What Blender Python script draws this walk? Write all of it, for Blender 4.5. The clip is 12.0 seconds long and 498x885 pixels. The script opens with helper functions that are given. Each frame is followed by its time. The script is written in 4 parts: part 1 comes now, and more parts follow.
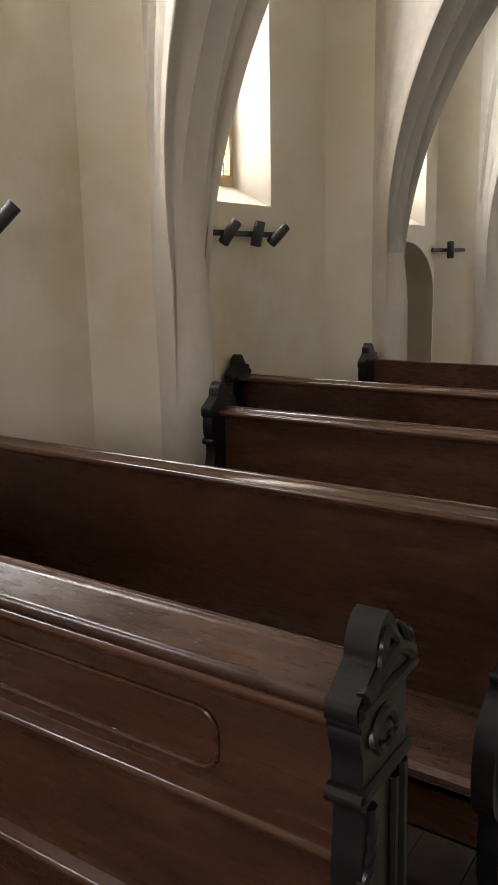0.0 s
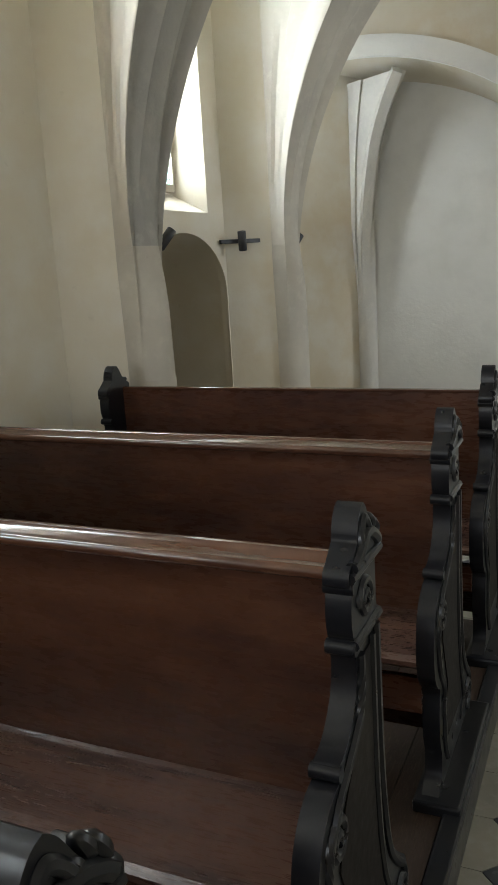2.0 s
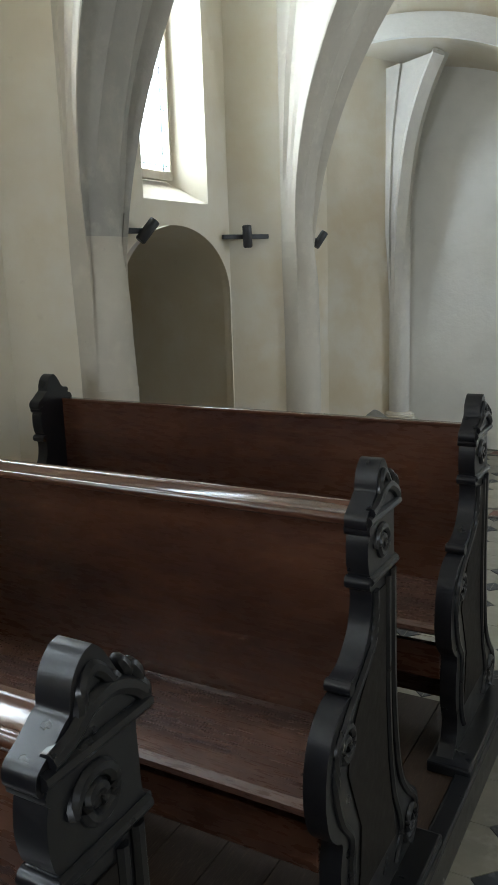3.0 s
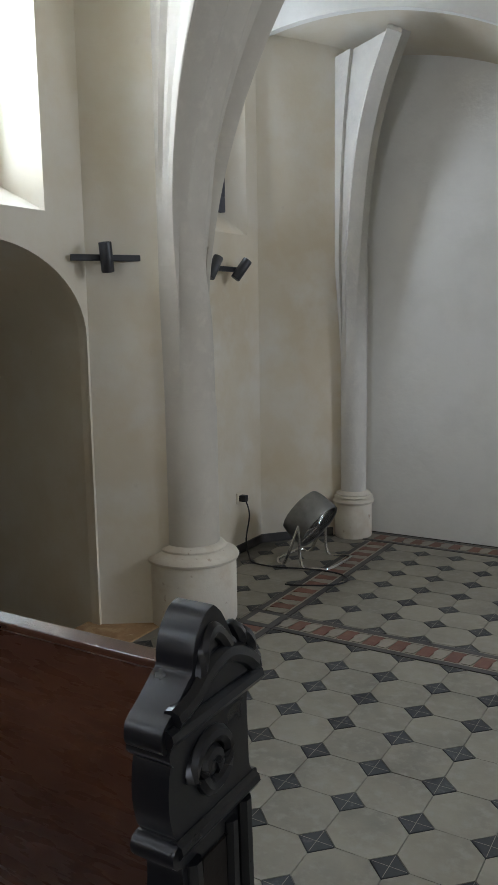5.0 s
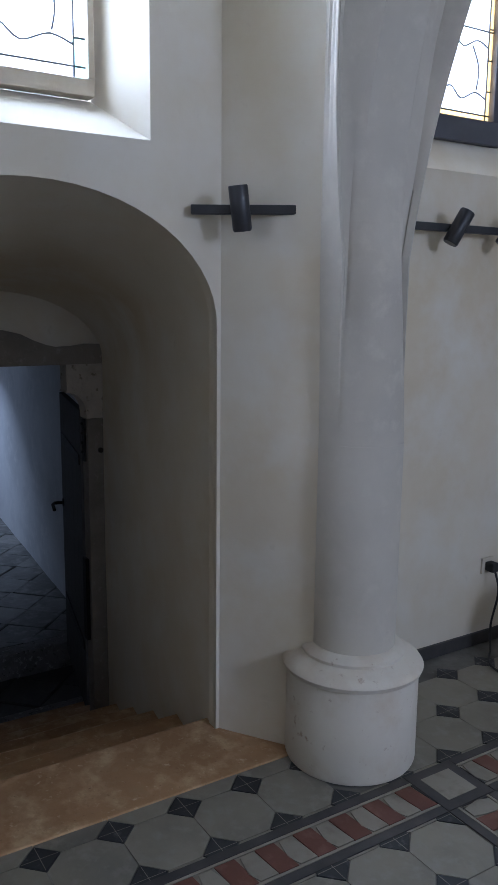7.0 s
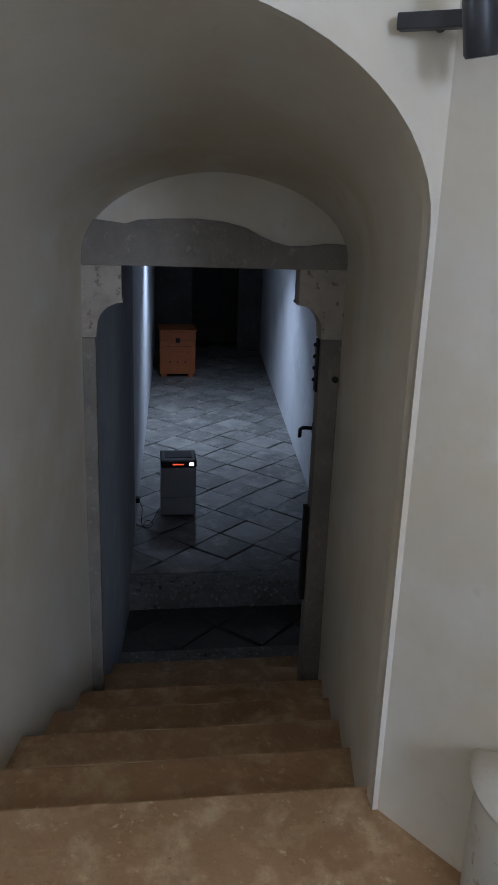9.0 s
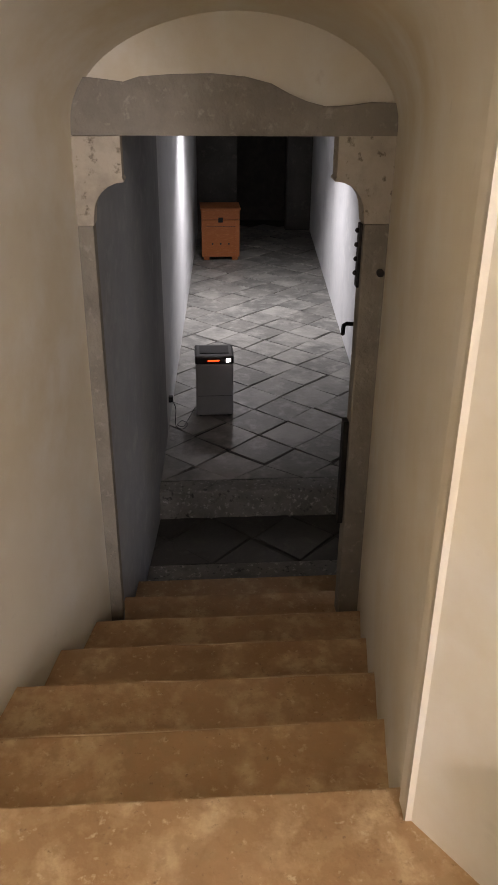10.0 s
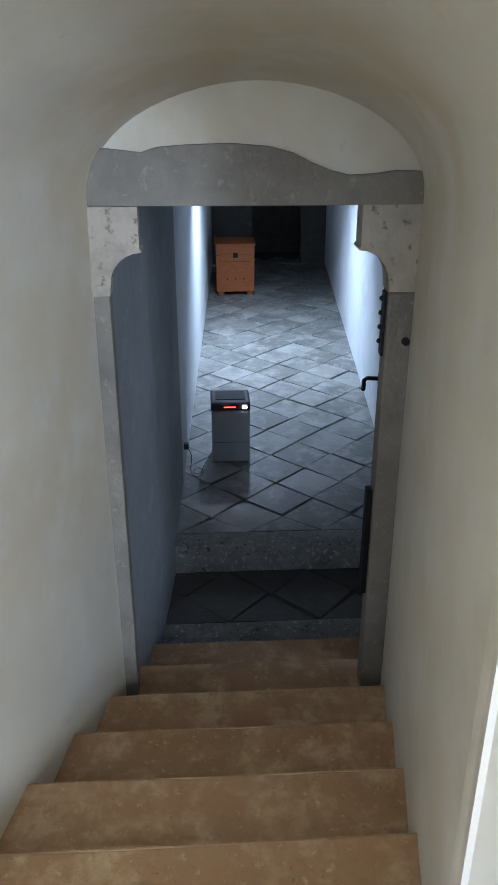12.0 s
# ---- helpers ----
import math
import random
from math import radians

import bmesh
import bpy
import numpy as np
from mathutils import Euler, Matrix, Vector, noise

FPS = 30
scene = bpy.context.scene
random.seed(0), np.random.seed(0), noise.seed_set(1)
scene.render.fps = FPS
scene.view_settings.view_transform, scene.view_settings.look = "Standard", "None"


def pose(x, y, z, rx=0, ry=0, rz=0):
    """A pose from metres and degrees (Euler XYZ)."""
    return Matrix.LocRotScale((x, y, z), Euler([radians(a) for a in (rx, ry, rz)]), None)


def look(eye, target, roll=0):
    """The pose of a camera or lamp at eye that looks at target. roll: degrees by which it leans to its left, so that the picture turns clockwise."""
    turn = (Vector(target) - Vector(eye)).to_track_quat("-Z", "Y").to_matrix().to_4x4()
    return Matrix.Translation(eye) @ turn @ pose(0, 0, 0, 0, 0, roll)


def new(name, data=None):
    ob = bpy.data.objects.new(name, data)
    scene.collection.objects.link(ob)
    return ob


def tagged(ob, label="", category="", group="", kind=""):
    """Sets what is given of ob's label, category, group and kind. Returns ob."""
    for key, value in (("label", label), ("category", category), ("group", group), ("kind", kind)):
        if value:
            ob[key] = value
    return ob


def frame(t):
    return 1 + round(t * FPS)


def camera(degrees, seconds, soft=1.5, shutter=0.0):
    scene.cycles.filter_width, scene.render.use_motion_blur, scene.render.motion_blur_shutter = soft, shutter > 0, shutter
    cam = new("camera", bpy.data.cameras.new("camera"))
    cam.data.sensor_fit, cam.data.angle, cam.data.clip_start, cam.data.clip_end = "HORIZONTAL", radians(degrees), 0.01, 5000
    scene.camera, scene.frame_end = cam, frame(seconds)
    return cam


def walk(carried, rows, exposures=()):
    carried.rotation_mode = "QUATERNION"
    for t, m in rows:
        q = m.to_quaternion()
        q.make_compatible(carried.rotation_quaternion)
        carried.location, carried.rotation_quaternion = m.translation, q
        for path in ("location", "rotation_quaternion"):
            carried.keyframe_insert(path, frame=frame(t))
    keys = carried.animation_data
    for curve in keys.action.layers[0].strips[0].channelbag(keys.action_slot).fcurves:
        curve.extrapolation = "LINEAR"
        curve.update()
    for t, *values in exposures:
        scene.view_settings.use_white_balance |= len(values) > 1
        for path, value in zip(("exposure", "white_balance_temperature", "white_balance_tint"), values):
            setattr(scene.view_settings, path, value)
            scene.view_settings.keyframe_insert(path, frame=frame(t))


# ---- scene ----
cam = camera(34.4, 12.0, soft=1.2)
PATH = [
    (0, (-0.326, 0.211, 1.621), (-1.41, 1.838, 1.198), -1.0),
    (0.5, (-0.31, 0.527, 1.597), (-1.122, 2.301, 1.159), -1.1),
    (1, (-0.306, 0.865, 1.602), (-1.114, 2.641, 1.162), -1.4),
    (1.5, (-0.333, 1.198, 1.589), (-1.14, 2.974, 1.149), -2.8),
    (2, (-0.344, 1.578, 1.589), (-1.156, 3.353, 1.155), -3.4),
    (2.5, (-0.226, 1.93, 1.582), (-1.124, 3.667, 1.159), -1.6),
    (3, (-0.196, 2.282, 1.552), (-1.152, 3.986, 1.128), -1.8),
    (3.2, (-0.205, 2.479, 1.55), (-1.172, 4.178, 1.126), -2.2),
    (4.8, (-0.246, 3.79, 1.453), (-1.269, 5.479, 1.138), -1.1),
    (5, (-0.278, 3.961, 1.47), (-1.293, 5.657, 1.162), -0.9),
    (5.5, (-0.263, 4.329, 1.487), (-1.372, 5.965, 1.185), -0.5),
    (6, (-0.229, 4.698, 1.499), (-1.605, 6.114, 1.178), 1.8),
    (6.5, (-0.321, 5.069, 1.444), (-1.817, 6.358, 1.13), 3.0),
    (7, (-0.583, 5.493, 1.484), (-2.249, 6.54, 1.129), 0.6),
    (7.5, (-0.631, 5.746, 1.584), (-2.443, 6.485, 1.169), -0.2),
    (7.7, (-0.655, 5.798, 1.588), (-2.496, 6.459, 1.17), 0.7),
    (9.3, (-1.414, 6.288, 1.45), (-3.282, 6.484, 0.765), 1.5),
    (9.5, (-1.493, 6.327, 1.468), (-3.333, 6.504, 0.705), 1.4),
    (10, (-1.73, 6.372, 1.411), (-3.517, 6.504, 0.522), 0.5),
    (10.5, (-1.849, 6.36, 1.411), (-3.624, 6.481, 0.497), 0.0),
    (11, (-1.909, 6.357, 1.399), (-3.669, 6.463, 0.453), -0.4),
    (11.5, (-1.913, 6.354, 1.434), (-3.659, 6.448, 0.463), -0.8),
    (12, (-1.902, 6.357, 1.532), (-3.713, 6.458, 0.689), 0.0),
]
EXPOSURES = [(0.0, 0.0, 8400, 26), (0.5, 0.28, 7850, 21), (1.5, 0.38, 7550, 16), (3.0, 0.42, 6900, 13), (5.2, 0.2, 6700, 20), (6.5, 0.12, 5900, 25), (7.7, 0.3, 5600, 25), (9.3, 1.15, 6300, 23), (10.0, 2.0, 8800, 33), (10.6, 2.15, 8800, 37), (11.0, 2.2, 8200, 34), (11.5, 2.28, 7700, 29), (12.0, 2.45, 5850, 17)]
walk(cam, [(t, look(eye, target, roll)) for t, eye, target, roll in PATH], EXPOSURES)

# ---- world and light ----
world = bpy.data.worlds.new("sky")
scene.world = world
world.use_nodes = True
wn = world.node_tree.nodes
sky = wn.new("ShaderNodeTexSky")
sky.sky_type, sky.sun_disc, sky.sun_elevation, sky.sun_rotation = "NISHITA", False, radians(40), radians(200)
wn["Background"].inputs[1].default_value = 0.12
world.node_tree.links.new(sky.outputs[0], wn["Background"].inputs[0])


def area(name, at, aim, w, h, watts, colour):
    data = bpy.data.lights.new(name, "AREA")
    data.shape, data.size, data.size_y, data.energy, data.color = "RECTANGLE", w, h, watts, colour
    ob = new(name, data)
    ob.matrix_world = look(at, aim)
    return ob


DAY = (0.68, 0.84, 1.0)
WX = -2.82          # inner face of the window wall
RX = 3.60           # inner face of the unseen far side wall, set back to cut bounced light
# daylight of the left wall's windows; the first two are unseen, added ones
area("window_daylight", (-3.075, 0.05, 2.8), (0, 0.05, 2.5), 0.38, 1.35, 46, DAY)
area("window_daylight", (-3.075, 1.98, 2.8), (0, 1.98, 2.5), 0.38, 1.35, 46, DAY)
area("window_daylight", (-3.075, 3.90, 2.8), (0, 3.90, 2.5), 0.38, 1.35, 42, DAY)
area("window_daylight", (-3.075, 6.255, 2.8), (0, 6.255, 2.5), 0.38, 1.35, 34, DAY)
area("window_daylight", (-3.00, 7.95, 2.68), (0, 7.95, 2.5), 0.36, 1.05, 14, DAY)
# added fill light from unseen openings across the nave and behind
for wy, watts, tone in ((1.0, 6, DAY), (4.1, 16, DAY), (6.2, 10, DAY), (8.1, 84, DAY)):
    area("side_daylight", (RX + 0.12, wy, 2.9), (-2, wy, 1.9), 0.8, 1.7, watts, tone)
area("rear_window_daylight", (-0.5, -3.95, 2.45), (-0.5, 0, 1.7), 1.5, 2.2, 88, (0.72, 0.86, 1.0))
# lamp of the lower passage
area("passage_lamp_light", (-9.3, 6.78, 1.30), (-9.3, 6.79, 0), 0.16, 0.16, 10, (0.64, 0.83, 1.0)).data.spread = radians(110)

# ---- materials ----


def mat(name, base, rough=0.6, metal=0.0, spec=0.5, vary=(), bump=0.0, bscale=60.0, stretch=None, obj_random=0.0, coat=0.0):
    """A principled surface; vary: rows of (noise scale, colour, lower, upper edge of the mask)."""
    m = bpy.data.materials.new(name)
    m.use_nodes = True
    n, l = m.node_tree.nodes, m.node_tree.links
    p = n["Principled BSDF"]
    p.inputs["Roughness"].default_value, p.inputs["Metallic"].default_value = rough, metal
    p.inputs["Specular IOR Level"].default_value = spec
    p.inputs["Coat Weight"].default_value = coat
    p.inputs["Coat Roughness"].default_value = 0.25
    tc = n.new("ShaderNodeTexCoord")
    mp = n.new("ShaderNodeMapping")
    l.new(tc.outputs["Object"], mp.inputs[0])
    if stretch:
        mp.inputs["Scale"].default_value = stretch
    rgb = n.new("ShaderNodeRGB")
    rgb.outputs[0].default_value = (*base, 1)
    col = rgb.outputs[0]
    if obj_random:
        oi = n.new("ShaderNodeObjectInfo")
        hs = n.new("ShaderNodeHueSaturation")
        mr = n.new("ShaderNodeMapRange")
        mr.inputs[3].default_value, mr.inputs[4].default_value = 1 - obj_random, 1 + obj_random
        l.new(oi.outputs["Random"], mr.inputs[0])
        l.new(mr.outputs[0], hs.inputs["Value"])
        l.new(col, hs.inputs["Color"])
        col = hs.outputs[0]
        va = n.new("ShaderNodeVectorMath")
        va.operation = "ADD"
        sc = n.new("ShaderNodeMath")
        sc.operation = "MULTIPLY"
        sc.inputs[1].default_value = 37.0
        l.new(oi.outputs["Random"], sc.inputs[0])
        l.new(mp.outputs[0], va.inputs[0])
        l.new(sc.outputs[0], va.inputs[1])
        vec = va.outputs[0]
    else:
        vec = mp.outputs[0]
    for scale, c2, lo, hi in vary:
        nz = n.new("ShaderNodeTexNoise")
        nz.inputs["Scale"].default_value, nz.inputs["Detail"].default_value = scale, 6
        nz.inputs["Roughness"].default_value = 0.62
        l.new(vec, nz.inputs[0])
        mr = n.new("ShaderNodeMapRange")
        mr.inputs[1].default_value, mr.inputs[2].default_value = lo, hi
        l.new(nz.outputs[0], mr.inputs[0])
        mx = n.new("ShaderNodeMix")
        mx.data_type = "RGBA"
        l.new(mr.outputs[0], mx.inputs[0])
        l.new(col, mx.inputs[6])
        mx.inputs[7].default_value = (*c2, 1)
        col = mx.outputs[2]
    l.new(col, p.inputs["Base Color"])
    if bump:
        nz = n.new("ShaderNodeTexNoise")
        nz.inputs["Scale"].default_value, nz.inputs["Detail"].default_value = bscale, 8
        l.new(vec, nz.inputs[0])
        bp = n.new("ShaderNodeBump")
        bp.inputs["Strength"].default_value, bp.inputs["Distance"].default_value = bump, 0.01
        l.new(nz.outputs[0], bp.inputs["Height"])
        l.new(bp.outputs[0], p.inputs["Normal"])
        mr2 = n.new("ShaderNodeMapRange")
        mr2.inputs[3].default_value, mr2.inputs[4].default_value = max(0.02, rough - 0.1), min(1, rough + 0.12)
        l.new(nz.outputs[0], mr2.inputs[0])
        l.new(mr2.outputs[0], p.inputs["Roughness"])
    return m


PLASTER = mat("lime_plaster", (0.67, 0.605, 0.49), 0.9, spec=0.2, bump=0.10, bscale=30,
              vary=((0.7, (0.58, 0.46, 0.29), 0.46, 0.76), (3.5, (0.70, 0.66, 0.58), 0.45, 0.75), (14, (0.58, 0.51, 0.40), 0.64, 0.82)))
STONE = mat("limestone", (0.61, 0.585, 0.535), 0.85, spec=0.25, bump=0.35, bscale=45,
            vary=((2.2, (0.54, 0.52, 0.485), 0.45, 0.7), (16, (0.65, 0.62, 0.56), 0.5, 0.75), (40, (0.50, 0.46, 0.40), 0.68, 0.84)))
BASESTONE = mat("chipped_plinth_stone", (0.66, 0.61, 0.52), 0.85, spec=0.25, bump=0.28, bscale=24,
                vary=((4, (0.56, 0.47, 0.36), 0.48, 0.7), (11, (0.42, 0.32, 0.24), 0.64, 0.70), (30, (0.45, 0.37, 0.29), 0.64, 0.72)))
SAND = mat("worn_travertine", (0.45, 0.265, 0.135), 0.8, spec=0.3, bump=0.5, bscale=30, obj_random=0.08,
           vary=((2.2, (0.36, 0.205, 0.10), 0.40, 0.62), (9, (0.58, 0.40, 0.23), 0.48, 0.66), (22, (0.42, 0.26, 0.135), 0.50, 0.64), (40, (0.62, 0.46, 0.29), 0.60, 0.72), (70, (0.27, 0.16, 0.085), 0.62, 0.73)))
RIBSTONE = mat("pale_rib_stone", (0.56, 0.515, 0.44), 0.88, spec=0.2, bump=0.14, bscale=30,
               vary=((1.6, (0.49, 0.45, 0.385), 0.42, 0.66), (14, (0.59, 0.545, 0.465), 0.52, 0.75), (40, (0.40, 0.36, 0.305), 0.68, 0.84)))
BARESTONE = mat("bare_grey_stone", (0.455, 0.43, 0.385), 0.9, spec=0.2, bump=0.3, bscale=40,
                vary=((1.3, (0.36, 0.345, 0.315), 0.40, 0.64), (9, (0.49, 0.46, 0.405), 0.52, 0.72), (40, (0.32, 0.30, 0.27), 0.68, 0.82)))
NOSING = mat("worn_pale_edge", (0.54, 0.37, 0.22), 0.75, spec=0.3, bump=0.5, bscale=40,
             vary=((9, (0.46, 0.31, 0.18), 0.45, 0.62), (40, (0.64, 0.50, 0.35), 0.55, 0.72)))
ROUGH = mat("rough_grey_stone", (0.27, 0.24, 0.20), 0.9, spec=0.25, bump=0.9, bscale=30,
            vary=((4, (0.20, 0.175, 0.145), 0.42, 0.66), (26, (0.36, 0.32, 0.27), 0.58, 0.72)))
CORBEL = mat("pale_corbel_stone", (0.48, 0.42, 0.34), 0.9, spec=0.25, bump=0.9, bscale=24,
             vary=((7, (0.36, 0.31, 0.25), 0.45, 0.65), (26, (0.20, 0.17, 0.13), 0.58, 0.66)))
FLAG = mat("corridor_flagstone", (0.20, 0.195, 0.18), 0.42, spec=0.5, bump=0.8, bscale=11, obj_random=0.40,
           vary=((2.5, (0.115, 0.115, 0.108), 0.44, 0.62), (9, (0.30, 0.29, 0.265), 0.5, 0.72)))
# darker copy of the flagstone, with the shade away from the lamp painted in
SHADEFLAG = mat("damp_landing_flagstone", (0.085, 0.08, 0.072), 0.5, spec=0.4, bump=0.7, bscale=14, obj_random=0.15,
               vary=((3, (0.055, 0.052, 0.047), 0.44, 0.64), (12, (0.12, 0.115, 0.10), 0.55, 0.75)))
# grey copy of the whitewash, with the shade beside the landing in its colour
SHADEWALL = mat("bare_grey_render", (0.31, 0.32, 0.325), 0.92, spec=0.2, bump=0.25, bscale=24,
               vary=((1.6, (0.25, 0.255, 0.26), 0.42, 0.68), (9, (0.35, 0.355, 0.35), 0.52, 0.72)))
# whiter copy of the plaster, holding light on the vault edge and end wall
LITWHITE = mat("white_limewash", (0.80, 0.79, 0.75), 0.9, spec=0.2, bump=0.25, bscale=30, vary=((3, (0.74, 0.73, 0.69), 0.45, 0.7),))
PITTED = mat("pitted_grey_threshold", (0.26, 0.255, 0.24), 0.85, spec=0.3, bump=1.0, bscale=26,
             vary=((6, (0.18, 0.175, 0.165), 0.45, 0.65), (30, (0.08, 0.077, 0.07), 0.58, 0.67), (38, (0.48, 0.47, 0.45), 0.57, 0.66)))
# joint mortar; on the corridor's back wall it stands for missing light
MORTARSHADE = mat("dark_mortar", (0.06, 0.057, 0.052), 0.95, spec=0.2, bump=0.5, bscale=60, vary=((9, (0.085, 0.08, 0.07), 0.4, 0.7),))
CORRWALL = mat("whitewashed_wall", (0.66, 0.67, 0.68), 0.9, spec=0.2, bump=0.35, bscale=30,
               vary=((1.5, (0.55, 0.56, 0.57), 0.45, 0.7), (9, (0.7, 0.7, 0.7), 0.5, 0.7)))
WOOD = mat("dark_stained_pew_wood", (0.076, 0.029, 0.015), 0.27, spec=0.5, bump=0.015, bscale=14, stretch=(1.0, 5, 5),
           vary=((1.4, (0.042, 0.018, 0.013), 0.42, 0.66), (4, (0.115, 0.047, 0.026), 0.5, 0.80)))
CAPWOOD = mat("polished_rail_wood", (0.080, 0.031, 0.017), 0.16, spec=0.5, bump=0.02, bscale=14, stretch=(1.2, 5, 5), coat=0.3,
              vary=((2.0, (0.045, 0.018, 0.011), 0.44, 0.66), (5, (0.12, 0.055, 0.030), 0.54, 0.80)))
SEATWOOD = mat("worn_seat_wood", (0.088, 0.041, 0.027), 0.28, spec=0.6, bump=0.06, bscale=18, stretch=(1.2, 10, 10), coat=0.3,
               vary=((1.2, (0.042, 0.022, 0.018), 0.42, 0.62), (5, (0.12, 0.058, 0.038), 0.52, 0.75), (9, (0.03, 0.02, 0.02), 0.60, 0.72)))
ENDWOOD = mat("blackened_carved_wood", (0.0080, 0.0084, 0.0102), 0.30, spec=0.22, bump=0.004, bscale=18, coat=0.4,
              vary=((6, (0.013, 0.011, 0.0105), 0.52, 0.78), (30, (0.010, 0.010, 0.011), 0.5, 0.7)))
FIELDWOOD = mat("dull_brown_field_wood", (0.015, 0.012, 0.0100), 0.6, spec=0.15, bump=0.08, bscale=40,
                vary=((5, (0.012, 0.0095, 0.008), 0.45, 0.7), (20, (0.021, 0.017, 0.014), 0.55, 0.75)))
DECK = mat("worn_deck_boards", (0.030, 0.016, 0.0095), 0.6, spec=0.25, bump=0.2, bscale=30, stretch=(14, 1.5, 14), obj_random=0.12,
           vary=((3, (0.028, 0.016, 0.010), 0.42, 0.66), (14, (0.065, 0.04, 0.027), 0.52, 0.75)))
OCT = mat("pale_cement_tile", (0.25, 0.226, 0.178), 0.5, spec=0.4, bump=0.06, bscale=40, obj_random=0.06,
          vary=((3, (0.175, 0.160, 0.130), 0.42, 0.68), (22, (0.275, 0.26, 0.22), 0.5, 0.75)))
DOT = mat("dark_cement_tile", (0.03, 0.033, 0.036), 0.5, spec=0.4, bump=0.06, bscale=40, obj_random=0.2,
          vary=((25, (0.10, 0.10, 0.10), 0.58, 0.72),))
GROUT = mat("floor_grout", (0.13, 0.123, 0.108), 0.9, spec=0.2, bump=0.3, bscale=60, vary=((6, (0.22, 0.21, 0.19), 0.4, 0.7),))
RED = mat("red_cement_tile", (0.145, 0.055, 0.037), 0.5, spec=0.4, bump=0.06, bscale=40, obj_random=0.12, vary=((20, (0.19, 0.09, 0.065), 0.5, 0.7),))
CREAM = mat("cream_cement_tile", (0.26, 0.235, 0.19), 0.5, spec=0.4, bump=0.06, bscale=40, obj_random=0.08, vary=((20, (0.21, 0.185, 0.145), 0.5, 0.7),))
GREYTILE = mat("grey_border_tile", (0.05, 0.048, 0.047), 0.55, spec=0.4, bump=0.1, bscale=40, obj_random=0.1, vary=((10, (0.08, 0.073, 0.068), 0.45, 0.7),))
BLACKMETAL = mat("black_powder_coat", (0.022, 0.023, 0.026), 0.42, spec=0.5, vary=((30, (0.03, 0.03, 0.033), 0.4, 0.7),))
CHROME = mat("chrome_wire", (0.72, 0.72, 0.72), 0.2, metal=1.0, vary=((40, (0.6, 0.6, 0.6), 0.4, 0.7),))
STEEL = mat("brushed_steel", (0.30, 0.30, 0.295), 0.42, metal=1.0, bump=0.05, bscale=80, vary=((8, (0.20, 0.20, 0.195), 0.4, 0.7),))
RUBBER = mat("black_rubber", (0.015, 0.015, 0.016), 0.6, vary=((30, (0.022, 0.022, 0.022), 0.4, 0.7),))
IRON = mat("dark_iron", (0.02, 0.019, 0.018), 0.55, metal=0.6, bump=0.3, bscale=70, vary=((20, (0.05, 0.035, 0.025), 0.55, 0.7),))
OLDDOOR = mat("grey_painted_door_wood", (0.09, 0.085, 0.08), 0.7, bump=0.2, bscale=30, stretch=(14, 14, 1.5), vary=((5, (0.06, 0.055, 0.05), 0.4, 0.7),))
PINE = mat("orange_stained_pine", (0.36, 0.10, 0.03), 0.5, spec=0.4, bump=0.1, bscale=30, stretch=(10, 1.5, 10),
           vary=((4, (0.33, 0.095, 0.022), 0.42, 0.68), (12, (0.48, 0.18, 0.06), 0.52, 0.75)))
GREYPLASTIC = mat("pale_grey_plastic", (0.36, 0.37, 0.38), 0.5, vary=((12, (0.33, 0.34, 0.35), 0.4, 0.7),))
DARKPLASTIC = mat("dark_grey_plastic", (0.03, 0.032, 0.035), 0.4, vary=((12, (0.04, 0.04, 0.042), 0.4, 0.7),))
LEAD = mat("lead_came", (0.05, 0.05, 0.05), 0.5, metal=0.5, vary=((30, (0.08, 0.08, 0.08), 0.4, 0.7),))
FRAMEPAINT = mat("dark_window_frame", (0.07, 0.072, 0.085), 0.6, bump=0.15, bscale=40, vary=((10, (0.07, 0.07, 0.08), 0.4, 0.7),))
# paler copy of the ochre frame, with window haze put in its colour
HAZEOCHRE = mat("pale_ochre_window_frame", (0.52, 0.46, 0.36), 0.6, bump=0.15, bscale=40, vary=((10, (0.46, 0.38, 0.27), 0.4, 0.7),))
OCHREFRAME = mat("ochre_window_frame", (0.50, 0.37, 0.19), 0.6, bump=0.15, bscale=40, vary=((10, (0.42, 0.29, 0.13), 0.4, 0.7),))


def glass(name, tint, clear):
    m = bpy.data.materials.new(name)
    m.use_nodes = True
    n, l = m.node_tree.nodes, m.node_tree.links
    out = n["Material Output"]
    n.remove(n["Principled BSDF"])
    a, b, c = n.new("ShaderNodeBsdfTransparent"), n.new("ShaderNodeBsdfTranslucent"), n.new("ShaderNodeBsdfGlossy")
    nz = n.new("ShaderNodeTexNoise")
    nz.inputs["Scale"].default_value = 9
    mr = n.new("ShaderNodeMapRange")
    mr.inputs[3].default_value, mr.inputs[4].default_value = clear - 0.15, clear + 0.1
    l.new(nz.outputs[0], mr.inputs[0])
    a.inputs[0].default_value = b.inputs[0].default_value = (*tint, 1)
    c.inputs["Roughness"].default_value = 0.12
    x, y = n.new("ShaderNodeMixShader"), n.new("ShaderNodeMixShader")
    l.new(mr.outputs[0], x.inputs[0])
    l.new(b.outputs[0], x.inputs[1])
    l.new(a.outputs[0], x.inputs[2])
    y.inputs[0].default_value = 0.05
    l.new(x.outputs[0], y.inputs[1])
    l.new(c.outputs[0], y.inputs[2])
    l.new(y.outputs[0], out.inputs[0])
    return m


CLEARGLASS = glass("pale_leaded_glass", (0.93, 0.96, 0.95), 0.6)
AMBERGLASS = glass("amber_border_glass", (0.86, 0.64, 0.32), 0.6)
